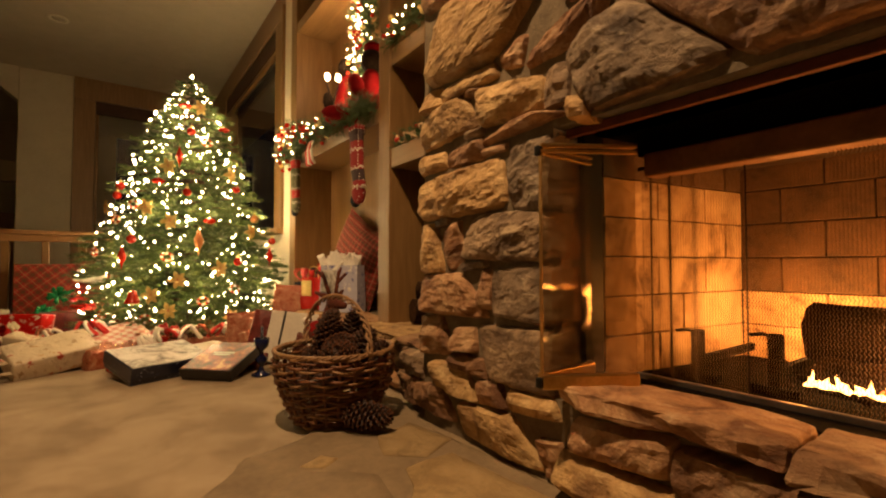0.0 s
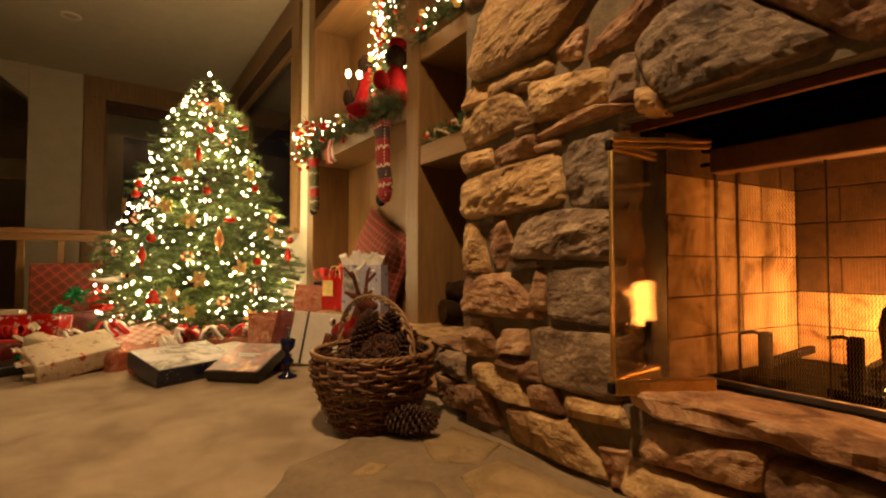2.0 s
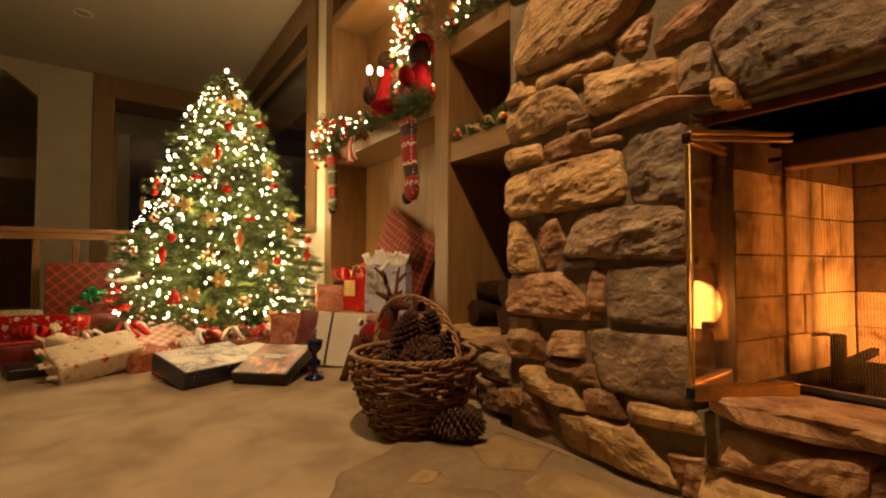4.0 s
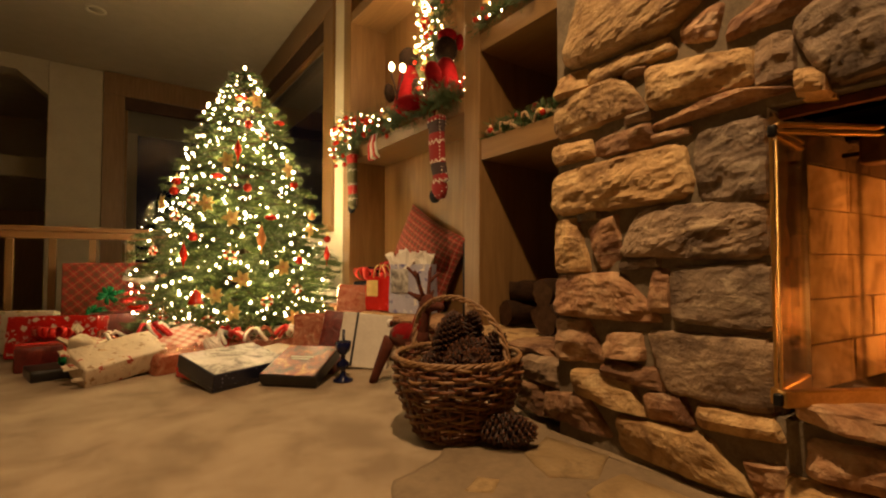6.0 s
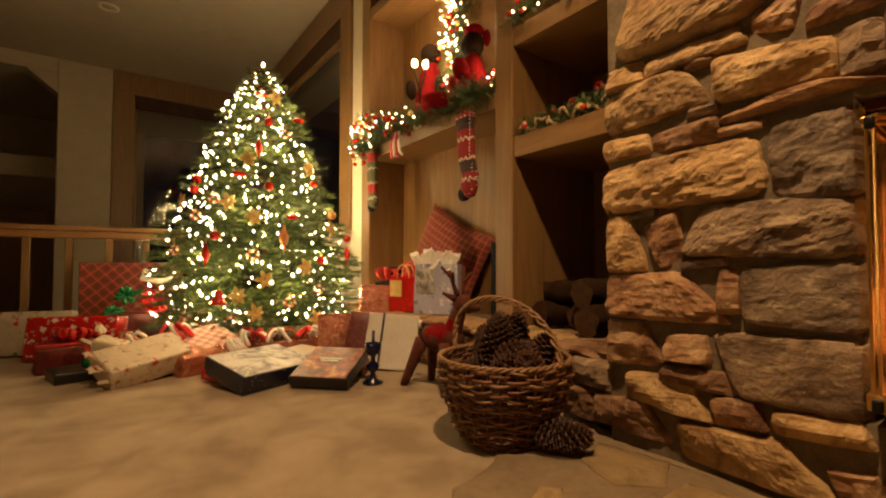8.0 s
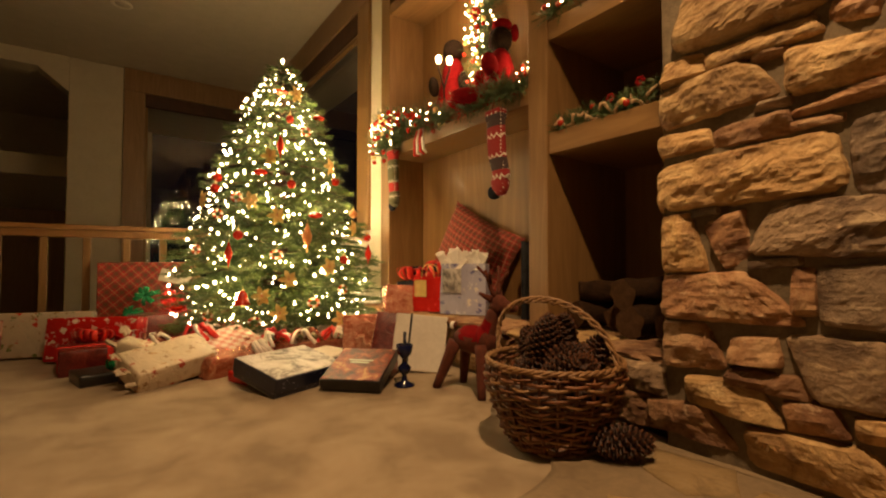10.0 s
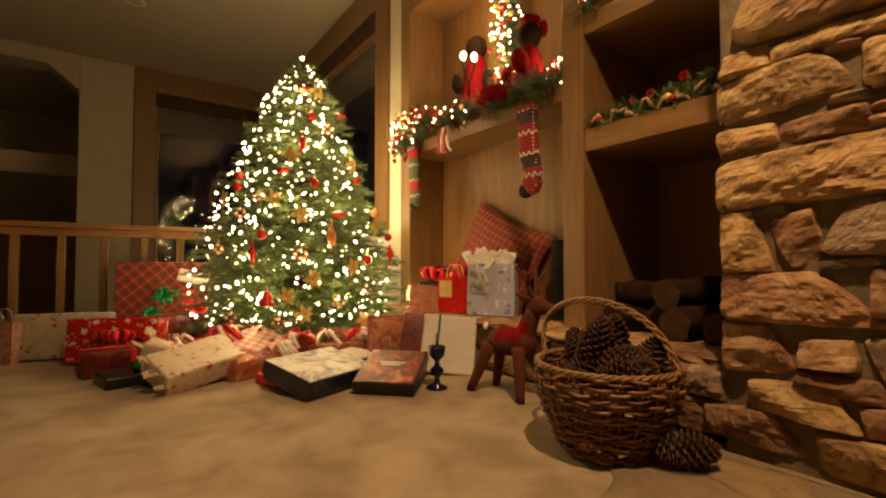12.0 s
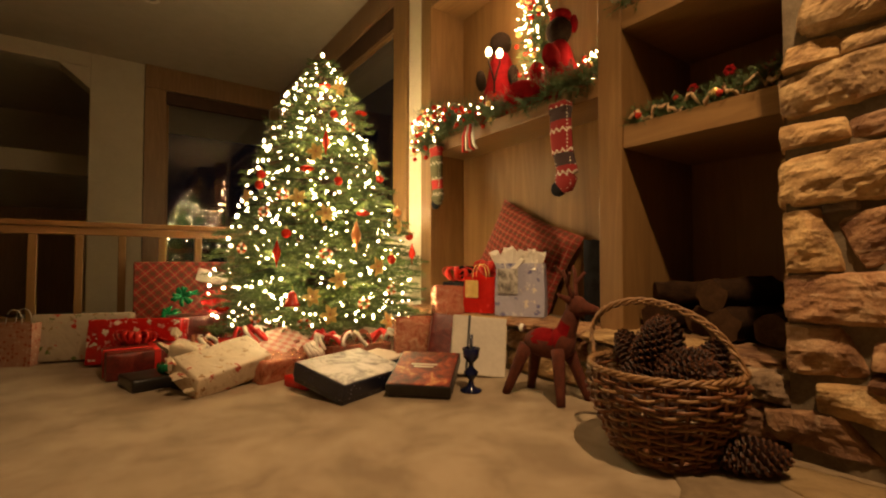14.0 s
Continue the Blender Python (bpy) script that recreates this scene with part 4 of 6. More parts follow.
for i in range(46):
    p = (1.30 + 0.16 * random.random(), -0.40 + 0.72 * random.random(), 0.288 + 0.03 * random.random())
    ball(bm, p, 0.004 + 0.009 * random.random(), (1, 1.6, 0.6), 1)
tagged(part("embers", bm, "ember"), "glowing orange embers under the front log", "embers", kind="stuff")


def flame(x, y, z, h, r):
    seg, k = 9, 8
    vs, fs = [], []
    ph = random.random() * 6
    for i in range(k + 1):
        f = i / k
        rr = r * math.sin(math.pi * min(1, f * 0.9 + 0.12)) ** 0.8 * (1 - f) ** 0.35 + 0.0005
        ox, oy = 0.25 * r * math.sin(f * 5 + ph), 0.5 * r * math.sin(f * 4 + ph * 2)
        for j in range(seg):
            w = 2 * math.pi * j / seg
            vs.append((x + ox + 0.6 * rr * math.cos(w), y + oy + rr * math.sin(w), z + h * f))
    for i in range(k):
        for j in range(seg):
            q = (j + 1) % seg
            fs.append((i * seg + j, i * seg + q, (i + 1) * seg + q, (i + 1) * seg + j))
    me = bpy.data.meshes.new("flame")
    me.from_pydata(vs, [], fs)
    part_of("flame", me, "flame", fire)


fire = thing("fire", "low yellow-white flames licking along the front log", "fire")
for i in range(44):
    y = 0.37 - 0.74 * i / 43
    flame(1.345 + 0.03 * random.random(), y, 0.282, 0.012 + 0.012 * random.random(), 0.010 + 0.008 * random.random())
for i in range(46):
    y = 0.37 - 0.74 * i / 45
    flame(1.335 + 0.05 * random.random(), y, 0.286, 0.014 + 0.028 * random.random() ** 2, 0.004 + 0.005 * random.random())
for i in range(9):
    y = 0.36 - 0.74 * i / 8
    flame(1.60 + 0.03 * random.random(), y, 0.33, 0.05 + 0.06 * random.random(), 0.03 + 0.02 * random.random())

# ---- hearth flagstones ----
flagbed = thing("hearth_apron", "flat tan flagstones set in grey mortar before the hearth", "paving", kind="structure")


def flat_poly(name, pts, z0, z1, kind, parent, seed, wob=0.015):
    """A flat stone with a wavering outline."""
    out = []
    k = len(pts)
    for i in range(k):
        a, b = Vector(pts[i]), Vector(pts[(i + 1) % k])
        n = max(2, int((b - a).length / 0.04))
        for j in range(n):
            p = a.lerp(b, j / n)
            out.append(p + Vector((wob * noise.noise((p.x * 9, p.y * 9, seed)), wob * noise.noise((p.x * 9, p.y * 9, seed + 7)))))
    c = sum(out, Vector((0, 0))) / len(out)
    bm = bmesh.new()
    rings = []
    for sc, z in ((1.0, z0), (1.0, z1 - 0.004), (0.985, z1), (0.6, z1 + 0.002)):
        rings.append([bm.verts.new((c.x + (p.x - c.x) * sc, c.y + (p.y - c.y) * sc, z)) for p in out])
    for r0, r1 in zip(rings, rings[1:]):
        for i in range(len(out)):
            q = (i + 1) % len(out)
            bm.faces.new((r0[i], r0[q], r1[q], r1[i]))
    bm.faces.new(rings[-1])
    bmesh.ops.recalc_face_normals(bm, faces=bm.faces)
    return part(name, bm, kind, parent)


flat_poly("mortar_bed", [(1.0, 1.62), (0.72, 1.66), (0.5, 1.48), (0.32, 1.42), (0.16, 1.22), (0.08, 0.9), (0.05, 0.2), (0.1, -1.2), (1.0, -1.2)], -0.02, 0.012, "grout", flagbed, 3, 0.03)
flat_poly("mortar_fillet", [(0.99, 1.5), (0.90, 1.40), (0.875, 1.0), (0.86, 0.7), (0.85, -1.1), (0.99, -1.1)], 0.0, 0.015, "grout", flagbed, 5, 0.02)
flat_poly("flagstone", [(0.86, 1.38), (0.70, 1.33), (0.65, 1.19), (0.745, 1.11), (0.885, 1.17)], -0.01, 0.018, "flag", flagbed, 11)
flat_poly("flagstone", [(0.83, 1.09), (0.66, 1.08), (0.56, 0.88), (0.62, 0.62), (0.85, 0.66)], -0.01, 0.018, "flag", flagbed, 12)
flat_poly("flagstone", [(0.59, 1.10), (0.42, 1.24), (0.30, 1.12), (0.30, 0.85), (0.52, 0.80)], -0.01, 0.015, "grout", flagbed, 13)
flat_poly("flagstone", [(0.50, 1.31), (0.43, 1.27), (0.48, 1.22), (0.54, 1.26)], -0.01, 0.0155, "flag", flagbed, 14)
flat_poly("flagstone", [(0.58, 0.55), (0.24, 0.72), (0.16, 0.3), (0.5, 0.1), (0.82, 0.3), (0.84, 0.56)], -0.01, 0.018, "flag", flagbed, 15)
flat_poly("flagstone", [(0.52, 0.02), (0.18, 0.2), (0.2, -0.6), (0.8, -0.6), (0.82, 0.2)], -0.01, 0.018, "flag", flagbed, 16)

# ---- railing ----
railing = thing("stair_railing", "square oak stair railing with flat handrail", "railing", kind="structure")
block("handrail", "oak_x", -4.0, 0.75, 4.535, 4.605, 0.795, 0.83, 0.006, railing)
block("sub_rail", "oak_x", -4.0, 0.75, 4.55, 4.59, 0.745, 0.794, 0.003, railing)
block("bottom_rail", "oak_x", -4.0, 0.75, 4.55, 4.59, 0.03, 0.075, 0.003, railing)
for i in range(18):
    x = 0.47 - i * 0.2225
    block("baluster", "oak_z", x - 0.022, x + 0.022, 4.549, 4.591, 0.0755, 0.7445, 0.004, railing)
stair = thing("lower_handrail", "dark wooden handrail of the stairs going down", "railing", kind="structure")
tubes("rail", [[(-2.2, 5.2, 0.35), (0.4, 6.6, -0.35)]], 0.035, "trim", stair, sides=8)
for i in range(6):
    f = i / 5
    block("post", "trim", -2.2 + 2.6 * f - 0.02, -2.2 + 2.6 * f + 0.02, 5.2 + 1.4 * f - 0.02, 5.2 + 1.4 * f + 0.02, -1.2, 0.33 - 0.7 * f, 0.003, stair)

# Ceiling fixtures. The last two are unseen, added to match the room lamps.
for x, y in ((-0.48, 5.72), (0.10, 0.85), (-2.2, 0.6)):
    cl = thing("ceiling_downlight", "round recessed ceiling downlight with pale trim ring", "ceiling light", pose(x, y, CEIL), "ceiling downlights")
    lathe("trim_ring", [(0.085, -0.0005), (0.085, -0.008), (0.062, -0.012), (0.055, -0.004), (0.055, -0.0005)], "pale", cl)
    lathe("diffuser", [(0.001, -0.003), (0.054, -0.003), (0.054, -0.0008), (0.001, -0.0008)], "paint", cl)

# ---- Christmas tree ----
TX, TY = 0.46, 3.88


def needle_mesh(name, twigs, needles, length, width, rng):
    """Needles of many twigs: each twig is an origin, a direction and a length."""
    vs, fs = [], []
    for o, d, L in twigs:
        d = d.normalized()
        a = d.cross(Vector((0.13, 0.21, 0.97)))
        a.normalize()
        b = d.cross(a)
        count = needles if isinstance(needles, int) else max(5, int(L * needles))
        for k in range(count):
            f = (k + rng.random()) / count
            w = rng.random() * 2 * math.pi
            side = math.cos(w) * a + math.sin(w) * b
            p = o + d * (L * f)
            tip = p + (d * 0.75 + side * 0.85) * length * (0.7 + 0.5 * rng.random())
            s = d.cross(side) * width
            n = len(vs)
            vs += [p - s, p + s, tip]
            fs.append((n, n + 1, n + 2))
        n = len(vs)
        s = a * width * 1.3
        vs += [o - s, o + s, o + d * L]
        fs.append((n, n + 1, n + 2))
    me = bpy.data.meshes.new(name)
    me.from_pydata(vs, [], fs)
    return me


CROWN = ((0.0, 0.02), (0.10, 0.15), (0.21, 0.26), (0.465, 0.43), (0.70, 0.60), (0.90, 0.66), (1.0, 0.60))


def tree_radius(z):
    """Reach of the boughs at a height, from the share of the crown above it."""
    f = min(1.0, max(0.0, (2.02 - z) / 1.86))
    for (a, ra), (b, rb) in zip(CROWN, CROWN[1:]):
        if f <= b:
            return ra + (rb - ra) * (f - a) / (b - a)


def christmas_tree():
    rng = random.Random(5)
    t = thing("christmas_tree", "full decorated fir tree covered in warm white string lights", "christmas tree", pose(TX, TY, 0))
    tubes("trunk", [[(0, 0, 0.0), (0.01, 0, 0.7), (0, 0.01, 1.4), (0, 0, 1.98)]], 0.05, "trunk", t, sides=10, taper=lambda f: 1 - 0.85 * f)
    limbs, twigs = [], []
    z = 0.19
    while z < 1.97:
        r = tree_radius(z)
        count = max(6, int(7 + r * 11))
        off = rng.random() * 6.28
        for i in range(count):
            w = off + 6.283 * i / count + rng.uniform(-0.2, 0.2)
            L = r * rng.uniform(0.86, 1.16)
            zz = z + rng.uniform(-0.02, 0.02)
            out, side = Vector((math.cos(w), math.sin(w), 0)), Vector((-math.sin(w), math.cos(w), 0))
            lift = 0.30 if z > 1.2 else (0.12 if z > 0.45 else 0.05)
            # boughs rise from the trunk, sag under their weight and turn up at the tip
            pts = [Vector((0, 0, zz)) + out * (L * k / 5) + Vector((0, 0, L * (lift * (k / 5) - (lift + 0.20) * (k / 5) ** 2 + 0.10 * (k / 5) ** 5))) for k in range(6)]
            limbs.append(pts)
            m = max(3, int(L / 0.045))
            for k in range(m):
                f = 0.24 + 0.74 * (k + rng.random()) / m
                seg = min(4, int(f * 5))
                p = pts[seg].lerp(pts[seg + 1], f * 5 - seg)
                for sgn in (-1, 1):
                    d = (out * rng.uniform(0.7, 1.0) + side * (sgn * rng.uniform(0.45, 0.9)) + Vector((0, 0, rng.uniform(-0.22, 0.20)))).normalized()
                    S = (0.05 + 0.30 * L * (1.05 - f)) * rng.uniform(0.75, 1.15)
                    twigs.append((p, d, S))
                    if S > 0.07:
                        for g in (0.35, 0.65):
                            d2 = (d + out.cross(d).normalized().cross(d) * rng.uniform(-0.8, 0.8) + Vector((0, 0, rng.uniform(-0.25, 0.25)))).normalized()
                            twigs.append((p + d * (S * g), d2, S * rng.uniform(0.35, 0.55)))
            twigs.append((pts[4], pts[5] - pts[4], L * 0.2 + 0.03))
        z += 0.062
    for k in range(12):
        w = k * 2.4
        twigs.append((Vector((0, 0, 1.86 + 0.010 * k)), Vector((0.45 * math.cos(w), 0.45 * math.sin(w), 1)), 0.06))
    tubes("branchwork", limbs, 0.008, "trunk", t, sides=4, taper=lambda f: 1 - 0.75 * f)
    part_of("crown", needle_mesh("crown", twigs, 230.0, 0.023, 0.0018, rng), "needle", t, smooth=False)
    # Bulbs of the string lights: small drops on the outer twigs.
    bm = bmesh.new()
    ball(bm, (0, 0, 0), 0.0062, (1, 1, 1.4), 1)
    me = bpy.data.meshes.new("light_bulb")
    bm.to_mesh(me)
    bm.free()
    made = 0
    while made < 300:
        z = 0.20 + 1.74 * rng.random() ** 1.25
        r = tree_radius(z)
        if rng.random() > (r + 0.12) / 0.8:
            continue
        # the half of the tree that stands towards the room
        w = radians(-106) + 1.12 * math.asin(2 * rng.random() - 1)
        rr = r * rng.uniform(0.66, 0.99)
        o = part_of("light_bulb", me, "bulb", t)
        k = rng.choice((0.42, 0.52, 0.62, 0.75, 0.95))
        o.scale = (k, k, k)
        o.location = (rr * math.cos(w), rr * math.sin(w), z)
        made += 1
    bm = bmesh.new()
    for i in range(110):
        z = 0.22 + 1.70 * rng.random() ** 1.2
        w = radians(-106) + 1.1 * math.asin(2 * rng.random() - 1)
        rr = tree_radius(z) * rng.uniform(0.5, 0.85)
        ball(bm, (rr * math.cos(w), rr * math.sin(w), z), 0.0042, (1, 1, 1.4), 1)
    tagged(part("inner_bulbs", bm, "bulb", t), kind="stuff")
    bm = bmesh.new()
    for i in range(170):
        z = 0.20 + 1.6 * rng.random() ** 1.2
        w = radians(95 + 85 * (2 * rng.random() - 1))
        rr = tree_radius(z) * rng.uniform(0.92, 1.08)
        ball(bm, (rr * math.cos(w), rr * math.sin(w), z), 0.0075, (1, 1, 1.2), 1)
    tagged(part("rear_bulbs", bm, "bulb", t), kind="stuff")
    # Wire of the lights, wound round the crown.
    wire = []
    for i in range(420):
        f = i / 419
        z = 0.22 + 1.7 * f
        w = f * 6.283 * 11
        r = tree_radius(z) * (0.84 + 0.05 * math.sin(i * 1.7))
        wire.append((r * math.cos(w), r * math.sin(w), z + 0.015 * math.sin(i * 0.9)))
    tubes("light_wire", [wire], 0.002, "garland", t, sides=4)
    bm = bmesh.new()
    ball(bm, (0, 0, 2.0), 0.007, (1, 1, 2.0), 2)
    part("top_bulb", bm, "bulb", t)
    return t


christmas_tree()
# The string lights' glow, gathered in a few warm lamps along the crown's outside.
TREE = (1.0, 0.68, 0.31)
for z, ws in ((0.40, (-125, -90, -50)), (0.6, (-135, -105, -65)), (0.95, (-120, -85, -40, -5)), (1.3, (-125, -90, -45, -5)), (1.65, (-110, -50))):
    for w in ws:
        r = tree_radius(z) * 1.0
        lamp("string_light_glow", "POINT", (TX + r * math.cos(radians(w)), TY + r * math.sin(radians(w)), z), 2.7, TREE, 0.03)


def orn_hook(t, h):
    tubes("hook", [[(0, 0, h), (0.003, 0, h + 0.012), (0, 0, h + 0.022)]], 0.0012, "gold", t, sides=4)


def bauble(m, mat="redball", r=0.03):
    t = thing("bauble", "shiny red round bauble hanging in the tree" if mat == "redball" else "shiny copper round bauble hanging in the tree", "ornament", m, "tree ornaments")
    lathe("body", [(0.001, -r), (r * 0.6, -r * 0.82), (r * 0.95, -r * 0.35), (r, 0.0), (r * 0.93, r * 0.4), (r * 0.55, r * 0.85), (0.004, r)], mat, t, seg=16)
    cap = lathe("cap", [(0.008, r * 0.95), (0.008, r + 0.01), (0.003, r + 0.012)], "gold", t, seg=10)
    orn_hook(cap, r + 0.01)


def drop(m, mat="copper", s=1.0):
    t = thing("drop_ornament", "long pointed glass drop ornament" if mat == "copper" else "long pointed red drop ornament", "ornament", m, "tree ornaments")
    lathe("body", [(0.001, -0.085 * s), (0.006 * s, -0.05 * s), (0.022 * s, -0.015 * s), (0.026 * s, 0.01 * s), (0.014 * s, 0.04 * s), (0.004 * s, 0.075 * s)], mat, t, seg=12)
    orn_hook(t, 0.075 * s)


def bell(m):
    t = thing("bell_ornament", "small red bell ornament with a flared rim", "ornament", m, "tree ornaments")
    lathe("body", [(0.045, -0.04), (0.038, -0.028), (0.028, -0.005), (0.024, 0.02), (0.012, 0.036), (0.003, 0.04)], "redball", t, seg=18)
    bm = bmesh.new()
    ball(bm, (0, 0, -0.046), 0.009, sub=1)
    part("clapper", bm, "gold", t)
    orn_hook(t, 0.04)


def flower(m, mat="gold", s=1.0):
    t = thing("flower_ornament", "gold poinsettia flower clipped in the tree" if mat == "gold" else "copper poinsettia flower clipped in the tree", "ornament", m, "tree ornaments")
    for k in range(10):
        inner = k >= 6
        w = 6.283 * k / (4 if inner else 6) + 0.5 * inner + 0.25 * math.sin(k * 5.1)
        q = s * (0.55 if inner else 0.85 + 0.25 * abs(math.sin(k * 2.7)))
        bm = bmesh.new()
        pts = ((0.004, 0), (0.020, 0.013), (0.036, 0.014), (0.058, 0.0), (0.036, -0.014), (0.020, -0.013))
        top = [bm.verts.new((q * (a * math.cos(w) - b * math.sin(w)), q * (-0.010 - 0.012 * inner - 0.25 * a + 5.0 * a * a - 0.3 * abs(b)), q * (a * math.sin(w) + b * math.cos(w)))) for a, b in pts]
        low = [bm.verts.new(v.co + Vector((0, 0.002, 0))) for v in top]
        bm.faces.new(top)
        bm.faces.new(low[::-1])
        for i in range(6):
            bm.faces.new((top[i], low[i], low[(i + 1) % 6], top[(i + 1) % 6]))
        part("petal", bm, mat, t, smooth=False)
    bm = bmesh.new()
    ball(bm, (0, -0.014 * s, 0), 0.008 * s, sub=1)
    part("centre", bm, "copper", t)


def disc(m):
    t = thing("disc_ornament", "flattened red glass ornament hanging in the tree", "ornament", m, "tree ornaments")
    lathe("body", [(0.002, -0.018), (0.022, -0.015), (0.040, -0.004), (0.040, 0.004), (0.024, 0.014), (0.008, 0.018), (0.004, 0.022)], "redball", t, seg=16)
    orn_hook(t, 0.022)


def wreath(m):
    """A small beaded ring."""
    t = thing("ring_ornament", "small beaded ring ornament in red and cream", "ornament", m, "tree ornaments")
    for k in range(12):
        w = 6.283 * k / 12
        bm = bmesh.new()
        ball(bm, (0.030 * math.cos(w), 0, 0.022 * math.sin(w)), 0.0095, (1, 1, 1), 1)
        part("bead", bm, ("tissue", "copper", "redball")[k % 3], t)
    orn_hook(t, 0.03)


def on_tree(w, z, out=1.02):
    """A place on the crown's outside, at a plan angle and a height, facing outwards."""
    r = tree_radius(z) * out
    return pose(TX + r * math.cos(radians(w)), TY + r * math.sin(radians(w)), z, 0, 0, w + 90)


ORNAMENTS = (
    ("b", -160, 1.10), ("b", -157, 1.03), ("s", -121, 1.12), ("b", -99, 1.05), ("d", -107, 1.30), ("b", -97, 1.50), ("s", -49, 1.57), ("s", -85, 0.86),
    ("f", -108, 0.85), ("g", -92, 0.72), ("e", -123, 0.38), ("f", -114, 0.39), ("f", -106, 0.29), ("f", -81, 0.55), ("b", -70, 0.59), ("f", -74, 0.23),
    ("r", -108, 0.62), ("r", -90, 0.34), ("f", -102, 0.48), ("b", -58, 1.11), ("r", -80, 1.43), ("f", -115, 1.23), ("d", -132, 0.62), ("r", -145, 0.86),
    ("f", -124, 0.94), ("s", -107, 1.70), ("f", -84, 1.70), ("d", -41, 0.63), ("r", -154, 0.65), ("f", -165, 0.96), ("b", -128, 0.73), ("r", -135, 0.96),
    ("f", -61, 1.21), ("r", -118, 0.24), ("s", -165, 0.31), ("r", -142, 0.27), ("f", -57, 0.80), ("r", -73, 0.41), ("c", -47, 0.90), ("b", -30, 0.75))
for k, w, z in ORNAMENTS:
    m = on_tree(w, z)
    if k == "b":
        bauble(m, "redball", 0.027)
    elif k == "c":
        bauble(m, "copper", 0.028)
    elif k == "s":
        disc(m)
    elif k == "d":
        drop(m, "redball", 0.9)
    elif k == "g":
        drop(m, "copper", 1.1)
    elif k == "e":
        bell(m)
    elif k == "r":
        wreath(m)
    else:
        flower(m, "gold", 0.95)

# ---- presents ----


def wrap_box(name, label, mat, x, y, z, sx, sy, sz, rz=0, rx=0, ry=0, ribbon=None, crumple=0.007, side=None, category="gift box"):
    """A wrapped box resting on its base at (x, y, z): sizes along its own axes, soft wrapped edges."""
    t = thing(name, label, category, pose(x, y, z, rx, ry, rz), "presents")
    bm = bmesh.new()
    boxm(bm, -sx / 2, sx / 2, -sy / 2, sy / 2, 0, sz, min(0.008, sz * 0.2))
    bmesh.ops.subdivide_edges(bm, edges=[e for e in bm.edges if e.calc_length() > 0.05], cuts=4, use_grid_fill=True)
    for v in bm.verts:
        v.co += Vector((1, 1, 1 if v.co.z > 0.01 else 0)) * crumple * fbm((v.co.x * 25 + x * 9, v.co.y * 25, v.co.z * 25 + y), 3)
    paper = part("wrapping", bm, mat, t, smooth=crumple > 0.003)
    if side:
        block("side_sleeve", side, -sx / 2 - 0.003, sx / 2 + 0.003, -sy / 2 - 0.003, sy / 2 + 0.003, 0.002, sz * 0.82, 0.003, t)
    if ribbon:
        block("ribbon", ribbon, -0.014, 0.014, -sy / 2 - 0.004, sy / 2 + 0.004, 0.001, sz + 0.004, 0.002, paper)
        block("ribbon", ribbon, -sx / 2 - 0.005, sx / 2 + 0.005, -0.014, 0.014, 0.0015, sz + 0.005, 0.002, paper)
    return t


def paper_flaps(parent, mat, x, wide, high, seed):
    """Loose folded paper ends standing off one end of a parcel."""
    rng = random.Random(seed)
    away = math.copysign(1, x)
    for k in range(4):
        y, z = wide * (k / 3 - 0.5) * 0.8, high * rng.uniform(0.35, 0.95)
        reach, span = rng.uniform(0.03, 0.065), rng.uniform(0.035, 0.06)
        vs, fs = [], []
        for i in range(5):
            for j in range(4):
                u, v = i / 4, j / 3 - 0.5
                p = Vector((x + away * (reach * u - 0.006), y + span * v * (1 - 0.35 * u) + 0.01 * u * math.sin(k * 2.0), z + reach * u * rng.uniform(0.5, 1.0) * (1 if k % 2 else 0.3) + 0.008 * math.sin(v * 9 + k)))
                vs += [p, p + Vector((0, 0, -0.0015))]
        for i in range(4):
            for j in range(3):
                a = 2 * (i * 4 + j)
                fs += [(a, a + 8, a + 10, a + 2), (a + 1, a + 3, a + 11, a + 9)]
        me = bpy.data.meshes.new("paper_flap")
        me.from_pydata(vs, [], fs)
        part_of("paper_flap", me, mat, parent, smooth=False)


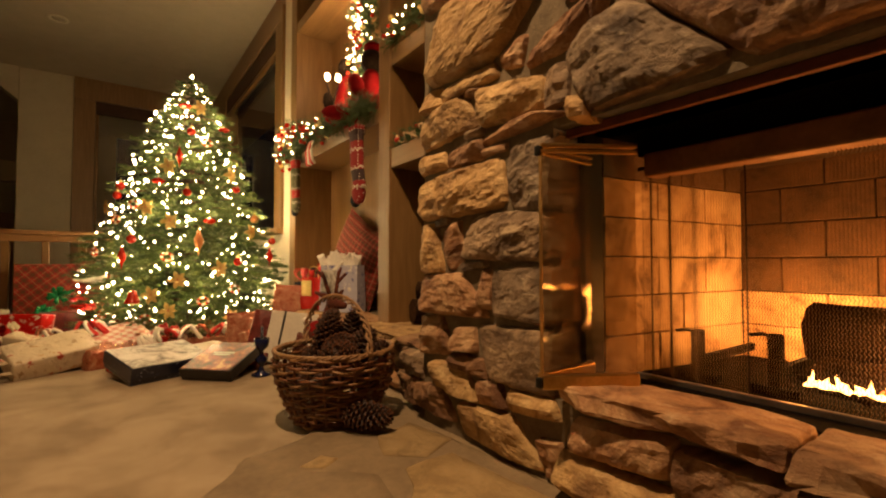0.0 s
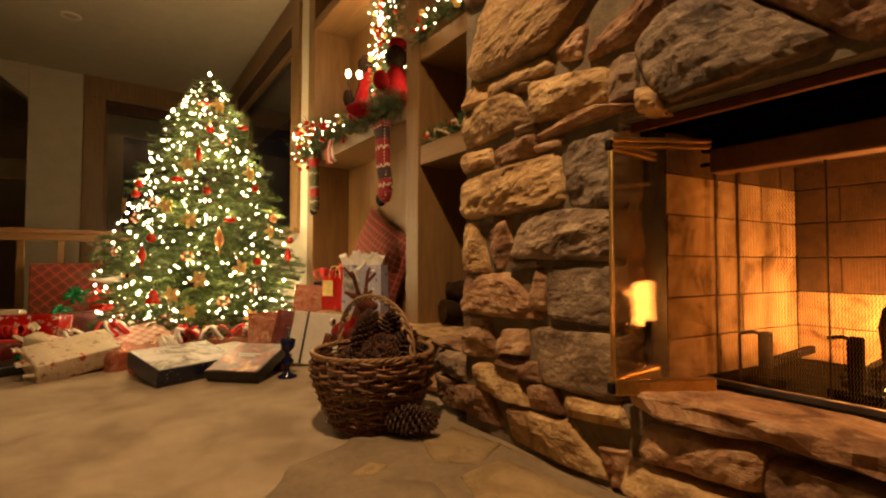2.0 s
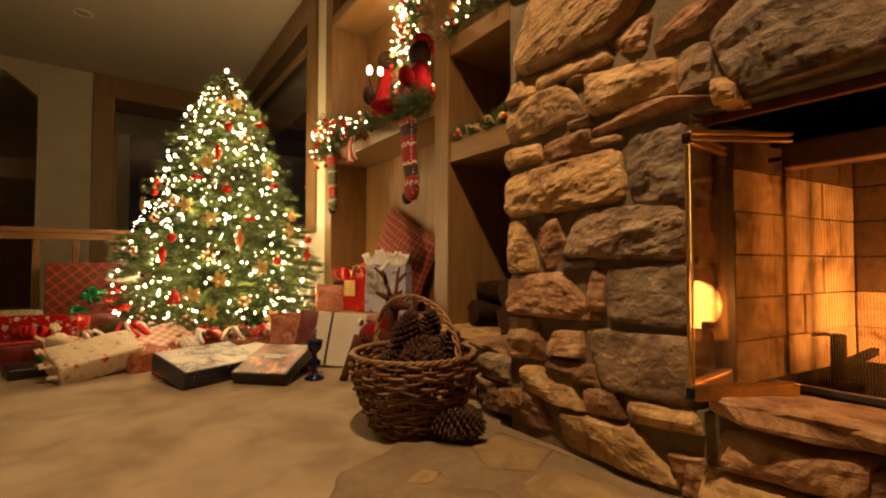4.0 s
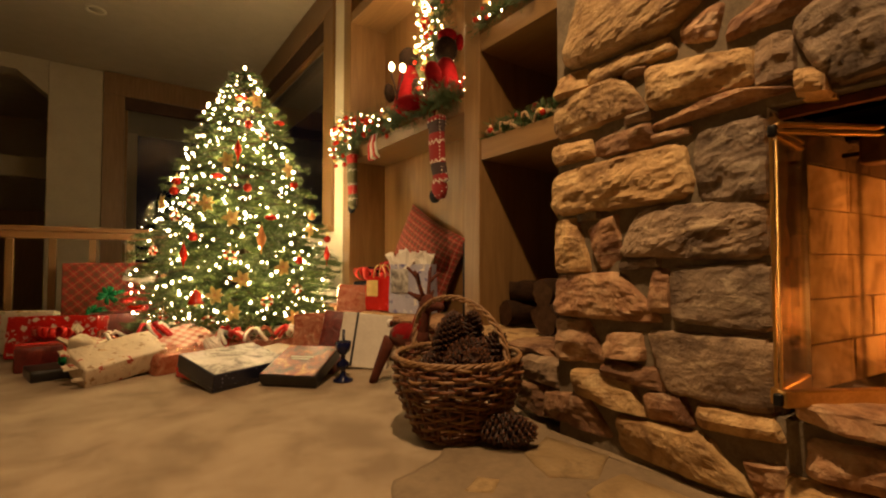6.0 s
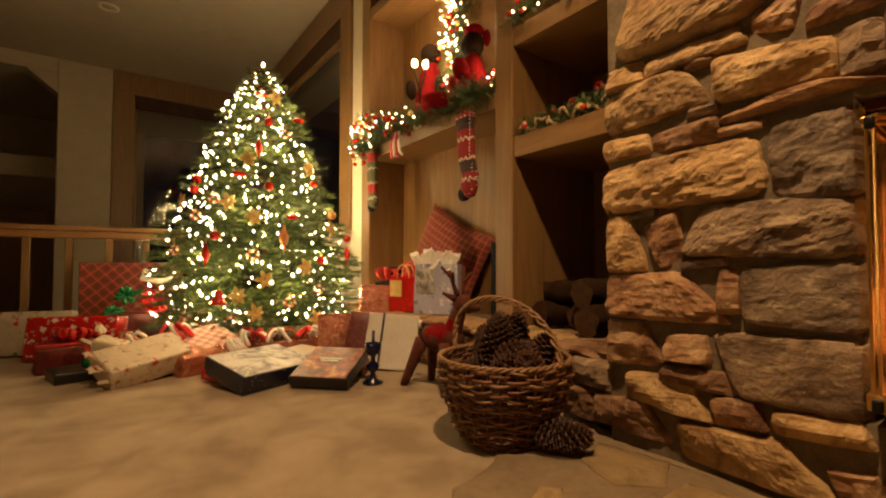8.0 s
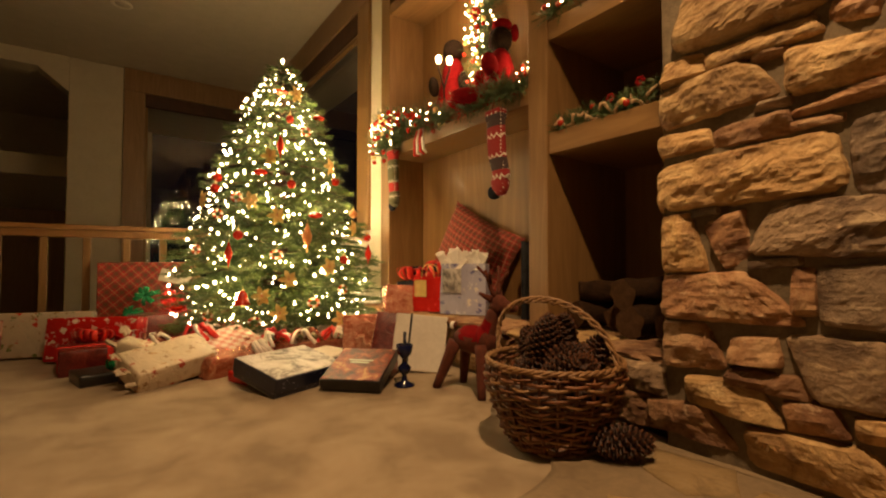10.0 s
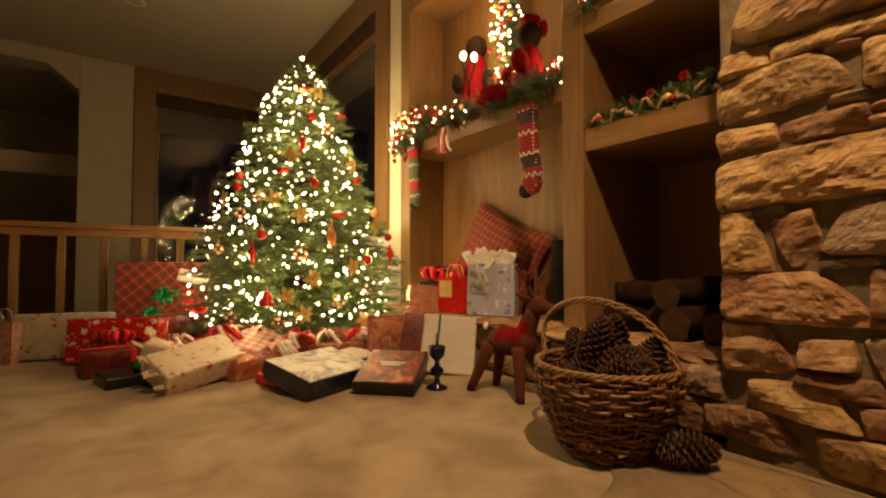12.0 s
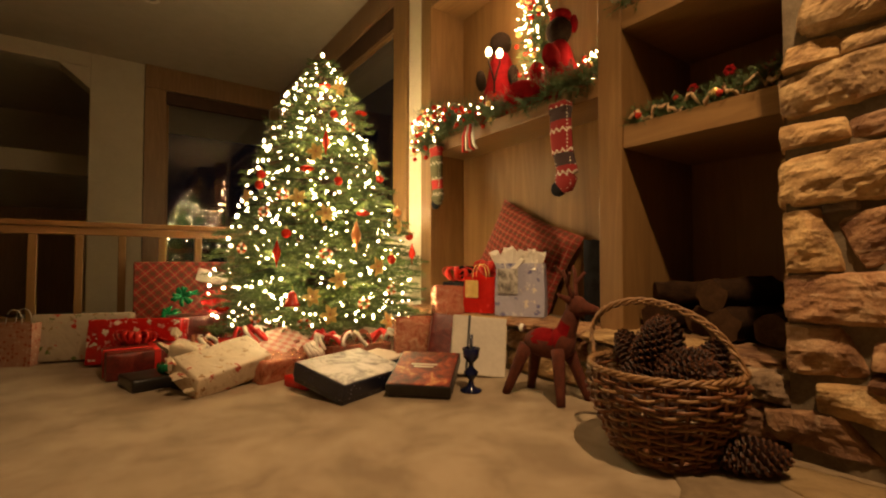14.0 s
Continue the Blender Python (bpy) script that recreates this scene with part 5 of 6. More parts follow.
def bow(parent, mat, c, s=1.0, loops=9):
    """A bow of flat ribbon loops that stand out round a knot, with two loose tails."""
    rng = random.Random(int(s * 100) + loops)
    wide, thick = 0.0095 * s, 0.0012 * s
    for k in range(loops + 2):
        tail = k >= loops
        w = 6.283 * k / loops + rng.uniform(-0.2, 0.2)
        up, reach = rng.uniform(0.35, 1.0), rng.uniform(0.75, 1.15)
        out, side = Vector((math.cos(w), math.sin(w), 0)), Vector((-math.sin(w), math.cos(w), 0))
        vs, fs, n = [], [], 11
        for i in range(n):
            f = i / (n - 1)
            if tail:
                p = out * (0.095 * s * f) + Vector((0, 0, 0.012 * s * math.sin(3.1 * f)))
                nrm = Vector((0, 0, 1))
            else:
                a = 2 * math.pi * f
                p = out * (0.030 * s * reach * (1 - math.cos(a))) + Vector((0, 0, 0.022 * s * math.sin(a))) + Vector((0, 0, 0.030 * s * up * (1 - math.cos(a)) / 2 + 0.004))
                nrm = out * math.cos(a) * -1 + Vector((0, 0, math.sin(a)))
            h = wide * (0.35 + 0.65 * abs(math.sin(math.pi * f))) if not tail else wide * 0.8
            for q in (-1, 1):
                for t in (-1, 1):
                    vs.append(Vector(c) + p + side * (q * h) + nrm * (t * thick))
        for i in range(n - 1):
            a, b = 4 * i, 4 * (i + 1)
            fs += [(a, a + 2, b + 2, b), (a + 1, b + 1, b + 3, a + 3), (a, b, b + 1, a + 1), (a + 2, a + 3, b + 3, b + 2)]
        me = bpy.data.meshes.new("loop")
        me.from_pydata(vs, [], fs)
        part_of("tail" if tail else "loop", me, mat, parent)
    bm = bmesh.new()
    ball(bm, c, 0.012 * s, (1, 1, 0.8), 2)
    part("knot", bm, mat, parent)


def gift_bag(name, label, mat, x, y, z, w, d, h, rz, lean=0.0, tissue=True, handles="white", front=None):
    """A paper carrier: tapered walls, open top, cord handles."""
    t = thing(name, label, "gift bag", pose(x, y, z, lean, 0, rz), "presents")
    bm = bmesh.new()
    lo = [(-w / 2, -d / 2), (w / 2, -d / 2), (w / 2, d / 2), (-w / 2, d / 2)]
    k = 6
    rings = []
    for i in range(k + 1):
        f = i / k
        pinch = 1 - 0.25 * f
        rings.append([bm.verts.new((a * (1 + 0.02 * math.sin(f * 5 + b)), b * pinch, h * f)) for a, b in lo])
    inner = [bm.verts.new((v.co.x * 0.985, v.co.y * 0.93, h)) for v in rings[-1]]
    deep = [bm.verts.new((v.co.x, v.co.y, h * 0.5)) for v in inner]
    for r0, r1 in zip(rings + [inner], rings[1:] + [inner, deep][:1] + [deep]):
        if r0 is r1:
            continue
        for i in range(4):
            q = (i + 1) % 4
            bm.faces.new((r0[i], r0[q], r1[q], r1[i]))
    bm.faces.new(rings[0][::-1])
    paper = part("paper", bm, mat, t, smooth=False)
    if front:
        block("printed_panel", front, -w * 0.44, -w * 0.02, -d / 2 - 0.004, -d / 2 - 0.0005, h * 0.42, h * 0.90, 0.001, paper, "printed picture panel")
    for s in ((-1, 1) if handles else ()):
        pts = [(w * 0.22 * math.cos(math.pi * (1 - i / 10)), s * d * 0.36, h - 0.01 + 0.085 * math.sin(math.pi * i / 10) ** 0.7) for i in range(11)]
        tubes("cord_handle", [pts], 0.0028, handles, paper, sides=5)
    if tissue:
        bm = bmesh.new()
        rng = random.Random(int(w * 999))
        for i in range(26):
            c = Vector((rng.uniform(-0.46, 0.46) * w, rng.uniform(-0.3, 0.3) * d, h * 0.94))
            tip = c + Vector((rng.uniform(-0.04, 0.04), rng.uniform(-0.03, 0.03), rng.uniform(0.03, 0.11)))
            ring = [bm.verts.new(c + Vector((0.036 * math.cos(a * 1.2566) * rng.uniform(0.6, 1.2), 0.026 * math.sin(a * 1.2566), -0.02))) for a in range(5)]
            mid = [bm.verts.new(tip + Vector((0.03 * math.cos(a * 1.2566 + 0.4) * rng.uniform(0.4, 1.2), 0.02 * math.sin(a * 1.2566 + 0.4), rng.uniform(-0.03, 0.012)))) for a in range(5)]
            for a in range(5):
                q = (a + 1) % 5
                bm.faces.new((ring[a], ring[q], mid[q], mid[a]))
            bm.faces.new(mid)
        tagged(part("tissue", bm, "tissue", t, smooth=False), "crumpled white tissue paper", kind="stuff")
    return t


# Along the railing.
gift_bag("gift_bag", "small pink dotted paper carrier with cord handles", "kraftdot", -1.105, 4.32, 0, 0.19, 0.09, 0.235, -30, tissue=False)
wrap_box("gift_box", "large white box printed with small red and green motifs", "motif", -0.82, 4.27, 0.005, 0.48, 0.10, 0.265, -17, -8)
g = wrap_box("gift_box", "glossy red box printed with pale snowflakes", "snowred", -0.56, 3.985, 0.005, 0.46, 0.16, 0.245, -22, -8, ribbon=None)
bow(g, "redribbon", (0.02, -0.11, 0.12), 1.6, 12)
wrap_box("gift_box", "tall red tartan box leaning against the railing", "plaidbox", -0.30, 4.46, 0.0, 0.56, 0.09, 0.575, 0, -2, crumple=0.002)
gg = thing("green_bow", "shiny green ribbon bow fixed on a parcel", "bow", pose(-0.32, 4.28, 0.35, 75, 0, 0))
bow(gg, "greenfoil", (0, 0, 0), 1.05, 13)
gg = thing("green_bow", "small shiny green ribbon bow lying on a parcel", "bow", pose(-0.40, 4.24, 0.24, 65, 0, 0))
bow(gg, "greenfoil", (0, 0, 0), 0.8, 11)
gg = thing("red_bow", "shiny red ribbon bow on a parcel under the tree", "bow", pose(-0.17, 4.10, 0.30, 60, 0, 20))
bow(gg, "redribbon", (0, 0, 0), 1.4, 13)
wrap_box("gift_box", "dark red parcel standing behind the others", "darkred", -0.26, 4.17, 0.0, 0.30, 0.14, 0.24, 5)
wrap_box("gift_card_box", "flat cream envelope leaning on a tartan box", "white", -0.15, 4.30, 0.43, 0.19, 0.012, 0.09, -6, -20, 14)
# Before the tree.
wrap_box("gift_box", "flat dark green parcel with a green bow", "blackcard", -0.48, 3.42, 0.0, 0.30, 0.22, 0.055, 14)
gg = thing("green_bow", "dark green foil bow on a flat parcel", "bow", pose(-0.45, 3.36, 0.062))
bow(gg, "greenfoil", (0, 0, 0), 1.1, 10)
wrap_box("gift_box", "low dark red parcel tied with ribbon", "darkred", -0.50, 3.72, 0.0, 0.42, 0.26, 0.13, 5, ribbon="redribbon")
wrap_box("gift_box", "dark flat box under a cream wrapped parcel", "blackcard", -0.20, 3.28, 0.0, 0.46, 0.24, 0.035, 26)
g = wrap_box("gift_box", "cream wrapped parcel printed with red and brown motifs, tilted", "teddy", -0.26, 3.20, 0.045, 0.36, 0.20, 0.115, 22, 24, -8, crumple=0.008)
paper_flaps(g, "teddy", -0.18, 0.20, 0.115, 3)
g = wrap_box("gift_box", "small cream wrapped parcel with loose paper ends", "teddy", -0.41, 3.33, 0.06, 0.13, 0.09, 0.14, -24, 10, 16, crumple=0.012)
paper_flaps(g, "teddy", -0.065, 0.10, 0.16, 5)
wrap_box("gift_box", "pink striped parcel leaning in the pile", "pinkstripe", 0.02, 3.36, 0.06, 0.34, 0.26, 0.10, 24, 22, -6, crumple=0.008)
g = wrap_box("gift_box", "crumpled pink foil parcel on the carpet", "pinkfoil", -0.02, 3.22, 0.01, 0.26, 0.16, 0.11, 25, 12, 0, crumple=0.02)
paper_flaps(g, "pinkfoil", 0.13, 0.16, 0.11, 8)
wrap_box("gift_box", "dark blue box lying under a striped parcel", "navy", 0.02, 3.30, 0.0, 0.30, 0.20, 0.045, 24)
wrap_box("gift_box", "red wrapped parcel deep under the tree", "redfoil", -0.05, 3.62, 0.0, 0.36, 0.18, 0.15, 12)
wrap_box("gift_box", "red and gold parcel under the tree", "pinkfoil", 0.50, 3.42, 0.0, 0.40, 0.2, 0.10, -12, crumple=0.02)
wrap_box("gift_box", "red wrapped parcel under the lowest branches", "redfoil", 0.22, 3.52, 0.0, 0.34, 0.2, 0.11, 8)


def flat_box(name, label, corner, a, b, h, lid, side, tilt=0):
    """A flat lidded box from its near corner and two plan edges."""
    c, u, v = Vector(corner), Vector(a), Vector(b)
    rz = math.degrees(math.atan2(u.y, u.x))
    t = thing(name, label, "gift box", pose(c.x, c.y, 0.0, 0, 0, rz) @ pose(0, 0, 0, tilt, 0, 0), "presents")
    L, W = u.length, v.length
    block("base", side, 0, L, 0, W, 0.0, h * 0.55, 0.004, t)
    block("lid", side, -0.004, L + 0.004, -0.004, W + 0.004, h * 0.25, h, 0.004, t)
    block("lid_print", lid, 0.002, L - 0.002, 0.002, W - 0.002, h + 0.0005, h + 0.003, 0.001, t, "printed picture on the lid")
    return t


flat_box("gift_box", "flat shirt box with a snowy printed lid and navy sides", (0.075, 2.60), (0.36, 0.14), (-0.11, 0.28), 0.085, "photo", "navy", 11)
g = flat_box("gift_box", "flat box with a red printed lid and black sides", (0.285, 2.61), (0.19, -0.195), (0.21, 0.20), 0.060, "redprint", "blackcard", 17)
for y0, L in ((0.145, 0.09), (0.165, 0.12)):
    block("title_strip", "white", 0.13 - L / 2, 0.13 + L / 2, y0, y0 + 0.012, 0.0632, 0.0642, 0, g, "pale illegible title strip")
wrap_box("gift_box", "thin silver and white box lying on the pile", "white", 0.44, 3.02, 0.04, 0.30, 0.20, 0.05, 30, 4, 0, side="navy")
wrap_box("gift_box", "small dark red parcel propping up a printed box", "darkred", 0.60, 2.74, 0.0, 0.24, 0.12, 0.07, -46)
wrap_box("gift_box", "low red parcel under a tilted shirt box", "redfoil", 0.16, 3.02, 0.0, 0.34, 0.16, 0.05, 21)


def ribbon_tuft(x, y, z, r, mat, label):
    """A loose heap of curled ribbon and torn paper."""
    rng2 = random.Random(int(x * 1000) + int(y * 77))
    t = thing("ribbon_tuft", label, "ribbon", pose(x, y, z), "loose ribbon")
    for k in range(9):
        w = rng2.random() * 6.283
        pts = [(r * f * math.cos(w + 1.6 * f), r * f * math.sin(w + 1.6 * f), 0.012 + r * 0.9 * math.sin(math.pi * min(1.0, f * 0.9 + 0.1)) * rng2.uniform(0.6, 1.0)) for f in (0.0, 0.2, 0.4, 0.6, 0.8, 1.0)]
        tubes("curl", [pts], 0.011, mat if k % 3 else "tissue", t, sides=5)


for x, y, z, r, mt in ((-0.10, 3.40, 0.15, 0.09, "redribbon"), (0.05, 3.52, 0.12, 0.10, "pinkfoil"), (0.28, 3.30, 0.10, 0.10, "redribbon"), (0.42, 3.22, 0.11, 0.09, "pinkfoil"),
                       (0.58, 3.18, 0.10, 0.10, "redribbon"), (0.70, 3.26, 0.11, 0.09, "pinkfoil"), (-0.30, 3.52, 0.12, 0.08, "pinkfoil"), (0.16, 3.22, 0.08, 0.07, "tissue")):
    ribbon_tuft(x, y, z, r, mt, "loose curls of red and white ribbon under the tree")
# Between the tree and the ledge.
wrap_box("gift_box", "dark red patterned parcel standing tilted", "darkred", 0.70, 2.82, 0.0, 0.15, 0.10, 0.30, -35, -16, 8)
wrap_box("gift_box", "pink foil parcel standing behind a dark red one", "pinkfoil", 0.70, 3.02, 0.0, 0.26, 0.14, 0.27, -22, -8, 0, crumple=0.014)
wrap_box("gift_box", "square parcel in crinkled red and pink foil", "pinkfoil", 0.96, 3.05, 0.16, 0.24, 0.10, 0.27, -18, -12, 4, crumple=0.016)
wrap_box("gift_box", "small dark parcel supporting a foil parcel", "darkred", 0.90, 3.16, 0.0, 0.26, 0.2, 0.17, -15)
g = wrap_box("gift_box", "large white carton with a dark ribbon, leaning on the ledge", "white", 0.815, 2.655, 0.0, 0.28, 0.06, 0.30, -36, -20, 5, crumple=0.003)
block("ribbon", "blackcard", -0.062, -0.05, -0.036, -0.031, 0.004, 0.302, 0.001, g, "thin dark ribbon")


def goblet_candle(x, y):
    t = thing("candle_holder", "cobalt blue glass candle holder with a round foot", "candle holder", pose(x, y, 0.0))
    lathe("body", [(0.048, 0.0), (0.048, 0.008), (0.016, 0.022), (0.011, 0.05), (0.028, 0.07), (0.032, 0.085), (0.012, 0.105), (0.011, 0.125), (0.034, 0.15), (0.04, 0.19), (0.034, 0.192), (0.03, 0.155), (0.002, 0.15)], "blueglass", t, seg=22)
    tubes("candle", [[(0, 0, 0.15), (0.002, 0, 0.25)]], 0.008, "navy", t, sides=8)


goblet_candle(0.63, 2.47)

# On the ledge and in the low niche.
LZ = 0.277
gift_bag("gift_bag", "white and blue snow-printed gift bag stuffed with tissue", "bluebag", 1.175, 2.70, LZ, 0.27, 0.11, 0.29, -57, handles=None, front="photo")
gift_bag("gift_bag", "red gift bag with gold edges", "redfoil", 1.10, 2.955, LZ, 0.19, 0.09, 0.21, -58, tissue=False, handles="gold", front="gold")
g = wrap_box("gift_box", "dark patterned parcel crowned by a wide red bow", "darkcloth", 1.20, 3.22, LZ, 0.28, 0.16, 0.17, -60)
bow(g, "redribbon", (-0.05, -0.03, 0.20), 1.7, 9)
wrap_box("gift_box", "grey folded cloth bundle lying on a parcel", "darkcloth", 1.27, 3.25, LZ + 0.178, 0.22, 0.14, 0.09, -60, crumple=0.03)
g = wrap_box("gift_box", "red parcel tied with a bow behind the bags", "redfoil", 1.26, 3.03, LZ, 0.22, 0.12, 0.235, -60)
bow(g, "redribbon", (0, -0.02, 0.235), 1.9, 9)


def cushion(x, y, z, s, s2, m_rot, label):
    """A square cushion with pinched corners and a piped edge."""
    t = thing("cushion", label, "cushion", Matrix.Translation((x, y, z)) @ m_rot)
    n = 22
    vs, fs = [], []
    for side in (1, -1):
        for j in range(n + 1):
            for i in range(n + 1):
                u, v = 2 * i / n - 1, 2 * j / n - 1
                p = (1 - u * u) ** 0.55 * (1 - v * v) ** 0.55 if abs(u) < 1 and abs(v) < 1 else 0
                k = 1 - 0.09 * (1 - u * u) * abs(v) + 0.02 * fbm((u * 2, v * 2, 7), 2)
                k2 = 1 - 0.09 * (1 - v * v) * abs(u) + 0.02 * fbm((u * 2, v * 2, 9), 2)
                vs.append((side * 0.105 * p + 0.006 * fbm((u * 3, v * 3, side), 3) * p, s / 2 * u * k2, s2 / 2 * v * k))
    for side in range(2):
        o = side * (n + 1) ** 2
        for j in range(n):
            for i in range(n):
                a = o + j * (n + 1) + i
                f = (a, a + 1, a + n + 2, a + n + 1)
                fs.append(f if side == 0 else f[::-1])
    me = bpy.data.meshes.new("cover")
    me.from_pydata(vs, [], fs)
    part_of("cover", me, "plaidpillow", t)
    return t


cushion(1.37, 2.863, 0.625, 0.70, 0.50, pose(0, 0, 0, 24, 0, 0) @ pose(0, 0, 0, 0, 9, 0), "red tartan cushion propped on its corner in the niche")
wrap_box("bundle", "dark cloth bundle in the corner of the niche", "darkcloth", 1.36, 2.28, LZ - 0.012, 0.14, 0.18, 0.42, 0, 0, 0, crumple=0.03, category="bundle")

# Firewood in the dark niche.
log("firewood", (1.24, 1.97, 0.335), (1.66, 1.86, 0.335), 0.06, "logbark", 11, "split firewood log lying in the niche")
log("firewood", (1.30, 1.80, 0.33), (1.68, 1.82, 0.33), 0.058, "logbark", 12, "split firewood log lying in the niche")
log("firewood", (1.17, 1.66, 0.335), (1.60, 1.64, 0.335), 0.062, "logbark", 13, "split firewood log lying in the niche")
log("firewood", (1.19, 1.51, 0.335), (1.60, 1.50, 0.335), 0.058, "logbark", 16, "split firewood log lying in the niche")
log("firewood", (1.28, 1.98, 0.435), (1.56, 1.66, 0.45), 0.048, "logbark", 14, "split firewood log on top of the stack")
log("firewood", (1.22, 1.72, 0.44), (1.62, 1.66, 0.45), 0.062, "logbark", 15, "cut firewood log with a pale end on the stack")

# ---- wicker basket ----
BX, BY = 0.675, 1.615


def basket_r(z):
    f = z / 0.26
    return 0.142 + 0.084 * math.sin(min(1, f * 1.05) * 1.45) - 0.012 * max(0, f - 0.75) * 4


def basket():
    t = thing("wicker_basket", "round brown wicker basket with twisted hoop handle", "basket", pose(BX, BY, 0.012, 0, 0, 10))
    stakes = 26
    rows = 19
    for r in range(rows):
        z = 0.005 + 0.239 * r / (rows - 1)
        pts = []
        k = stakes * 6
        for i in range(k + 1):
            w = 6.283185 * i / k
            rr = basket_r(z) + 0.0075 * math.sin(stakes / 2 * w + math.pi * (r % 2)) + 0.005 * noise.noise((math.cos(w) * 2, math.sin(w) * 2, r * 1.7))
            pts.append((rr * math.cos(w), 0.97 * rr * math.sin(w), z + (0.003 if r < 2 else 0.010) * noise.noise((math.cos(w) * 2.5, math.sin(w) * 2.5, r * 0.6)) + 0.0015 * math.sin(w * 3 + r)))
        tubes("weaver", [pts], 0.0046 + 0.001 * math.sin(r * 2.1), "wicker" if r % 3 else "rimwicker", t, sides=6)
    for i in range(stakes):
        w = 6.283185 * (i + 0.5) / stakes
        tubes("stake", [[(basket_r(z) * math.cos(w), 0.97 * basket_r(z) * math.sin(w), z) for z in (0.0, 0.06, 0.12, 0.18, 0.252)]], 0.005, "wicker", t, sides=5)
    for k in range(3):
        pts = []
        for i in range(91):
            w = 6.283185 * i / 90
            rr = basket_r(0.25) + 0.0055 * math.cos(w * 17 + k * 2.09)
            pts.append((rr * math.cos(w), 0.97 * rr * math.sin(w), 0.254 + 0.0055 * math.sin(w * 17 + k * 2.09)))
        tubes("rim_strand", [pts], 0.0047, "rimwicker", t, sides=6)
    R = basket_r(0.25)
    for k in range(3):
        pts = []
        for i in range(61):
            f = i / 60
            a = math.pi * f
            h = 0.19 * math.sin(a) ** 0.75 if 0 < f < 1 else 0
            tw = f * 40 + k * 2.09
            pts.append((0.010 * math.cos(tw) + 0.30 * h, -R * math.cos(a) * (1 - 0.02 * math.sin(a)) + 0.42 * h, 0.245 + h + 0.009 * math.sin(tw)))
        tubes("handle_strand", [pts], 0.0046, "rimwicker", t, sides=6)
    lathe("base", [(0.001, 0.0), (0.146, 0.0), (0.150, 0.01), (0.001, 0.012)], "wicker", t)
    return t


basket()


def cone_meshes():
    """Core, woody scales and their paler tips of one pine cone, along z."""
    sv, sf, tv, tf = [], [], [], []
    L, n = 0.15, 130
    for i in range(n):
        f = (i + 0.5) / n
        w = i * 2.39996
        z = L * f
        prof = 0.036 * math.sin(math.pi * min(1, 0.16 + 0.80 * f)) ** 0.8
        out = Vector((math.cos(w), math.sin(w), 0))
        side = Vector((-math.sin(w), math.cos(w), 0))
        lift = -0.35 + 1.15 * f
        d = (out + Vector((0, 0, lift))).normalized()
        up = d.cross(side)
        base = out * (prof * 0.35) + Vector((0, 0, z))
        ln = 0.010 + prof * 0.80
        hw = 0.006 + prof * 0.16
        m = len(sv)
        sv += [base - side * hw * 0.5, base + side * hw * 0.5, base + d * ln * 0.75 + side * hw, base + d * ln - up * 0.002, base + d * ln * 0.75 - side * hw]
        sv += [p - up * 0.004 for p in sv[m:m + 5]]
        sf += [(m, m + 1, m + 2, m + 3, m + 4), (m + 9, m + 8, m + 7, m + 6, m + 5)]
        for a in range(5):
            b = (a + 1) % 5
            sf.append((m + a, m + 5 + a, m + 5 + b, m + b))
        tip = base + d * ln * 0.93
        m = len(tv)
        tv += [tip - side * hw * 0.55, tip + side * hw * 0.55, tip - up * 0.0045, tip + up * 0.0045, tip + d * 0.005]
        tf += [(m, m + 2, m + 4), (m + 2, m + 1, m + 4), (m + 1, m + 3, m + 4), (m + 3, m, m + 4)]
    out = []
    for nm, v, f in (("scale_cover", sv, sf), ("tip_cover", tv, tf)):
        me = bpy.data.meshes.new(nm)
        me.from_pydata(v, [], f)
        out.append(me)
    return out


CONE = cone_meshes()


def pine_cone(m, s, label):
    t = thing("pine_cone", label, "pine cone", m, "pine cones")
    for me, mat in zip(CONE, ("cone", "conetip")):
        o = tagged(part_of(me.name, me, mat, t, smooth=False), kind="stuff")
        o.scale = (s, s, s)
    lathe("core", [(0.004 * s, 0.0), (0.014 * s, 0.03 * s), (0.016 * s, 0.07 * s), (0.008 * s, 0.12 * s), (0.001, 0.15 * s)], "cone", t, seg=10)


pine_cone(pose(0.650, 1.445, 0.068, 90, 0, 42), 1.0, "large open brown pine cone lying on the stone beside the basket")
for x, y, z, rx, ry, rz, s in ((-0.07, -0.03, 0.225, 58, 10, 30, 1.15), (0.05, -0.07, 0.225, 62, 0, -50, 1.15), (0.03, 0.07, 0.235, 50, 0, 160, 1.2), (-0.09, 0.08, 0.215, 60, 0, 60, 1.05),
                            (0.11, 0.02, 0.21, 66, 0, 80, 1.0), (-0.02, 0.0, 0.27, 70, 0, 10, 1.05), (0.0, -0.10, 0.235, 40, 0, 80, 1.1), (-0.03, 0.05, 0.275, 20, 10, 0, 1.1), (0.05, 0.01, 0.27, 28, 0, 120, 1.1), (0.02, 0.13, 0.2, 70, 0, 100, 1.0)):
    pine_cone(pose(BX + x, BY + y, z - 0.012, rx, ry, rz), s * 0.9, "brown pine cone heaped in the wicker basket")
# Dark loose cones fill the basket below the heap.
bm = bmesh.new()
for i in range(60):
    w, r = random.random() * 6.283, 0.17 * math.sqrt(random.random())
    ball(bm, (BX + r * math.cos(w), BY + r * math.sin(w), 0.13 + 0.07 * random.random()), 0.028, (1, 1, 0.8), 1)
tagged(part("cone_heap", bm, "cone"), "heap of loose pine cone scales inside the basket", "pine cones", kind="stuff")

# ---- plush reindeer ----


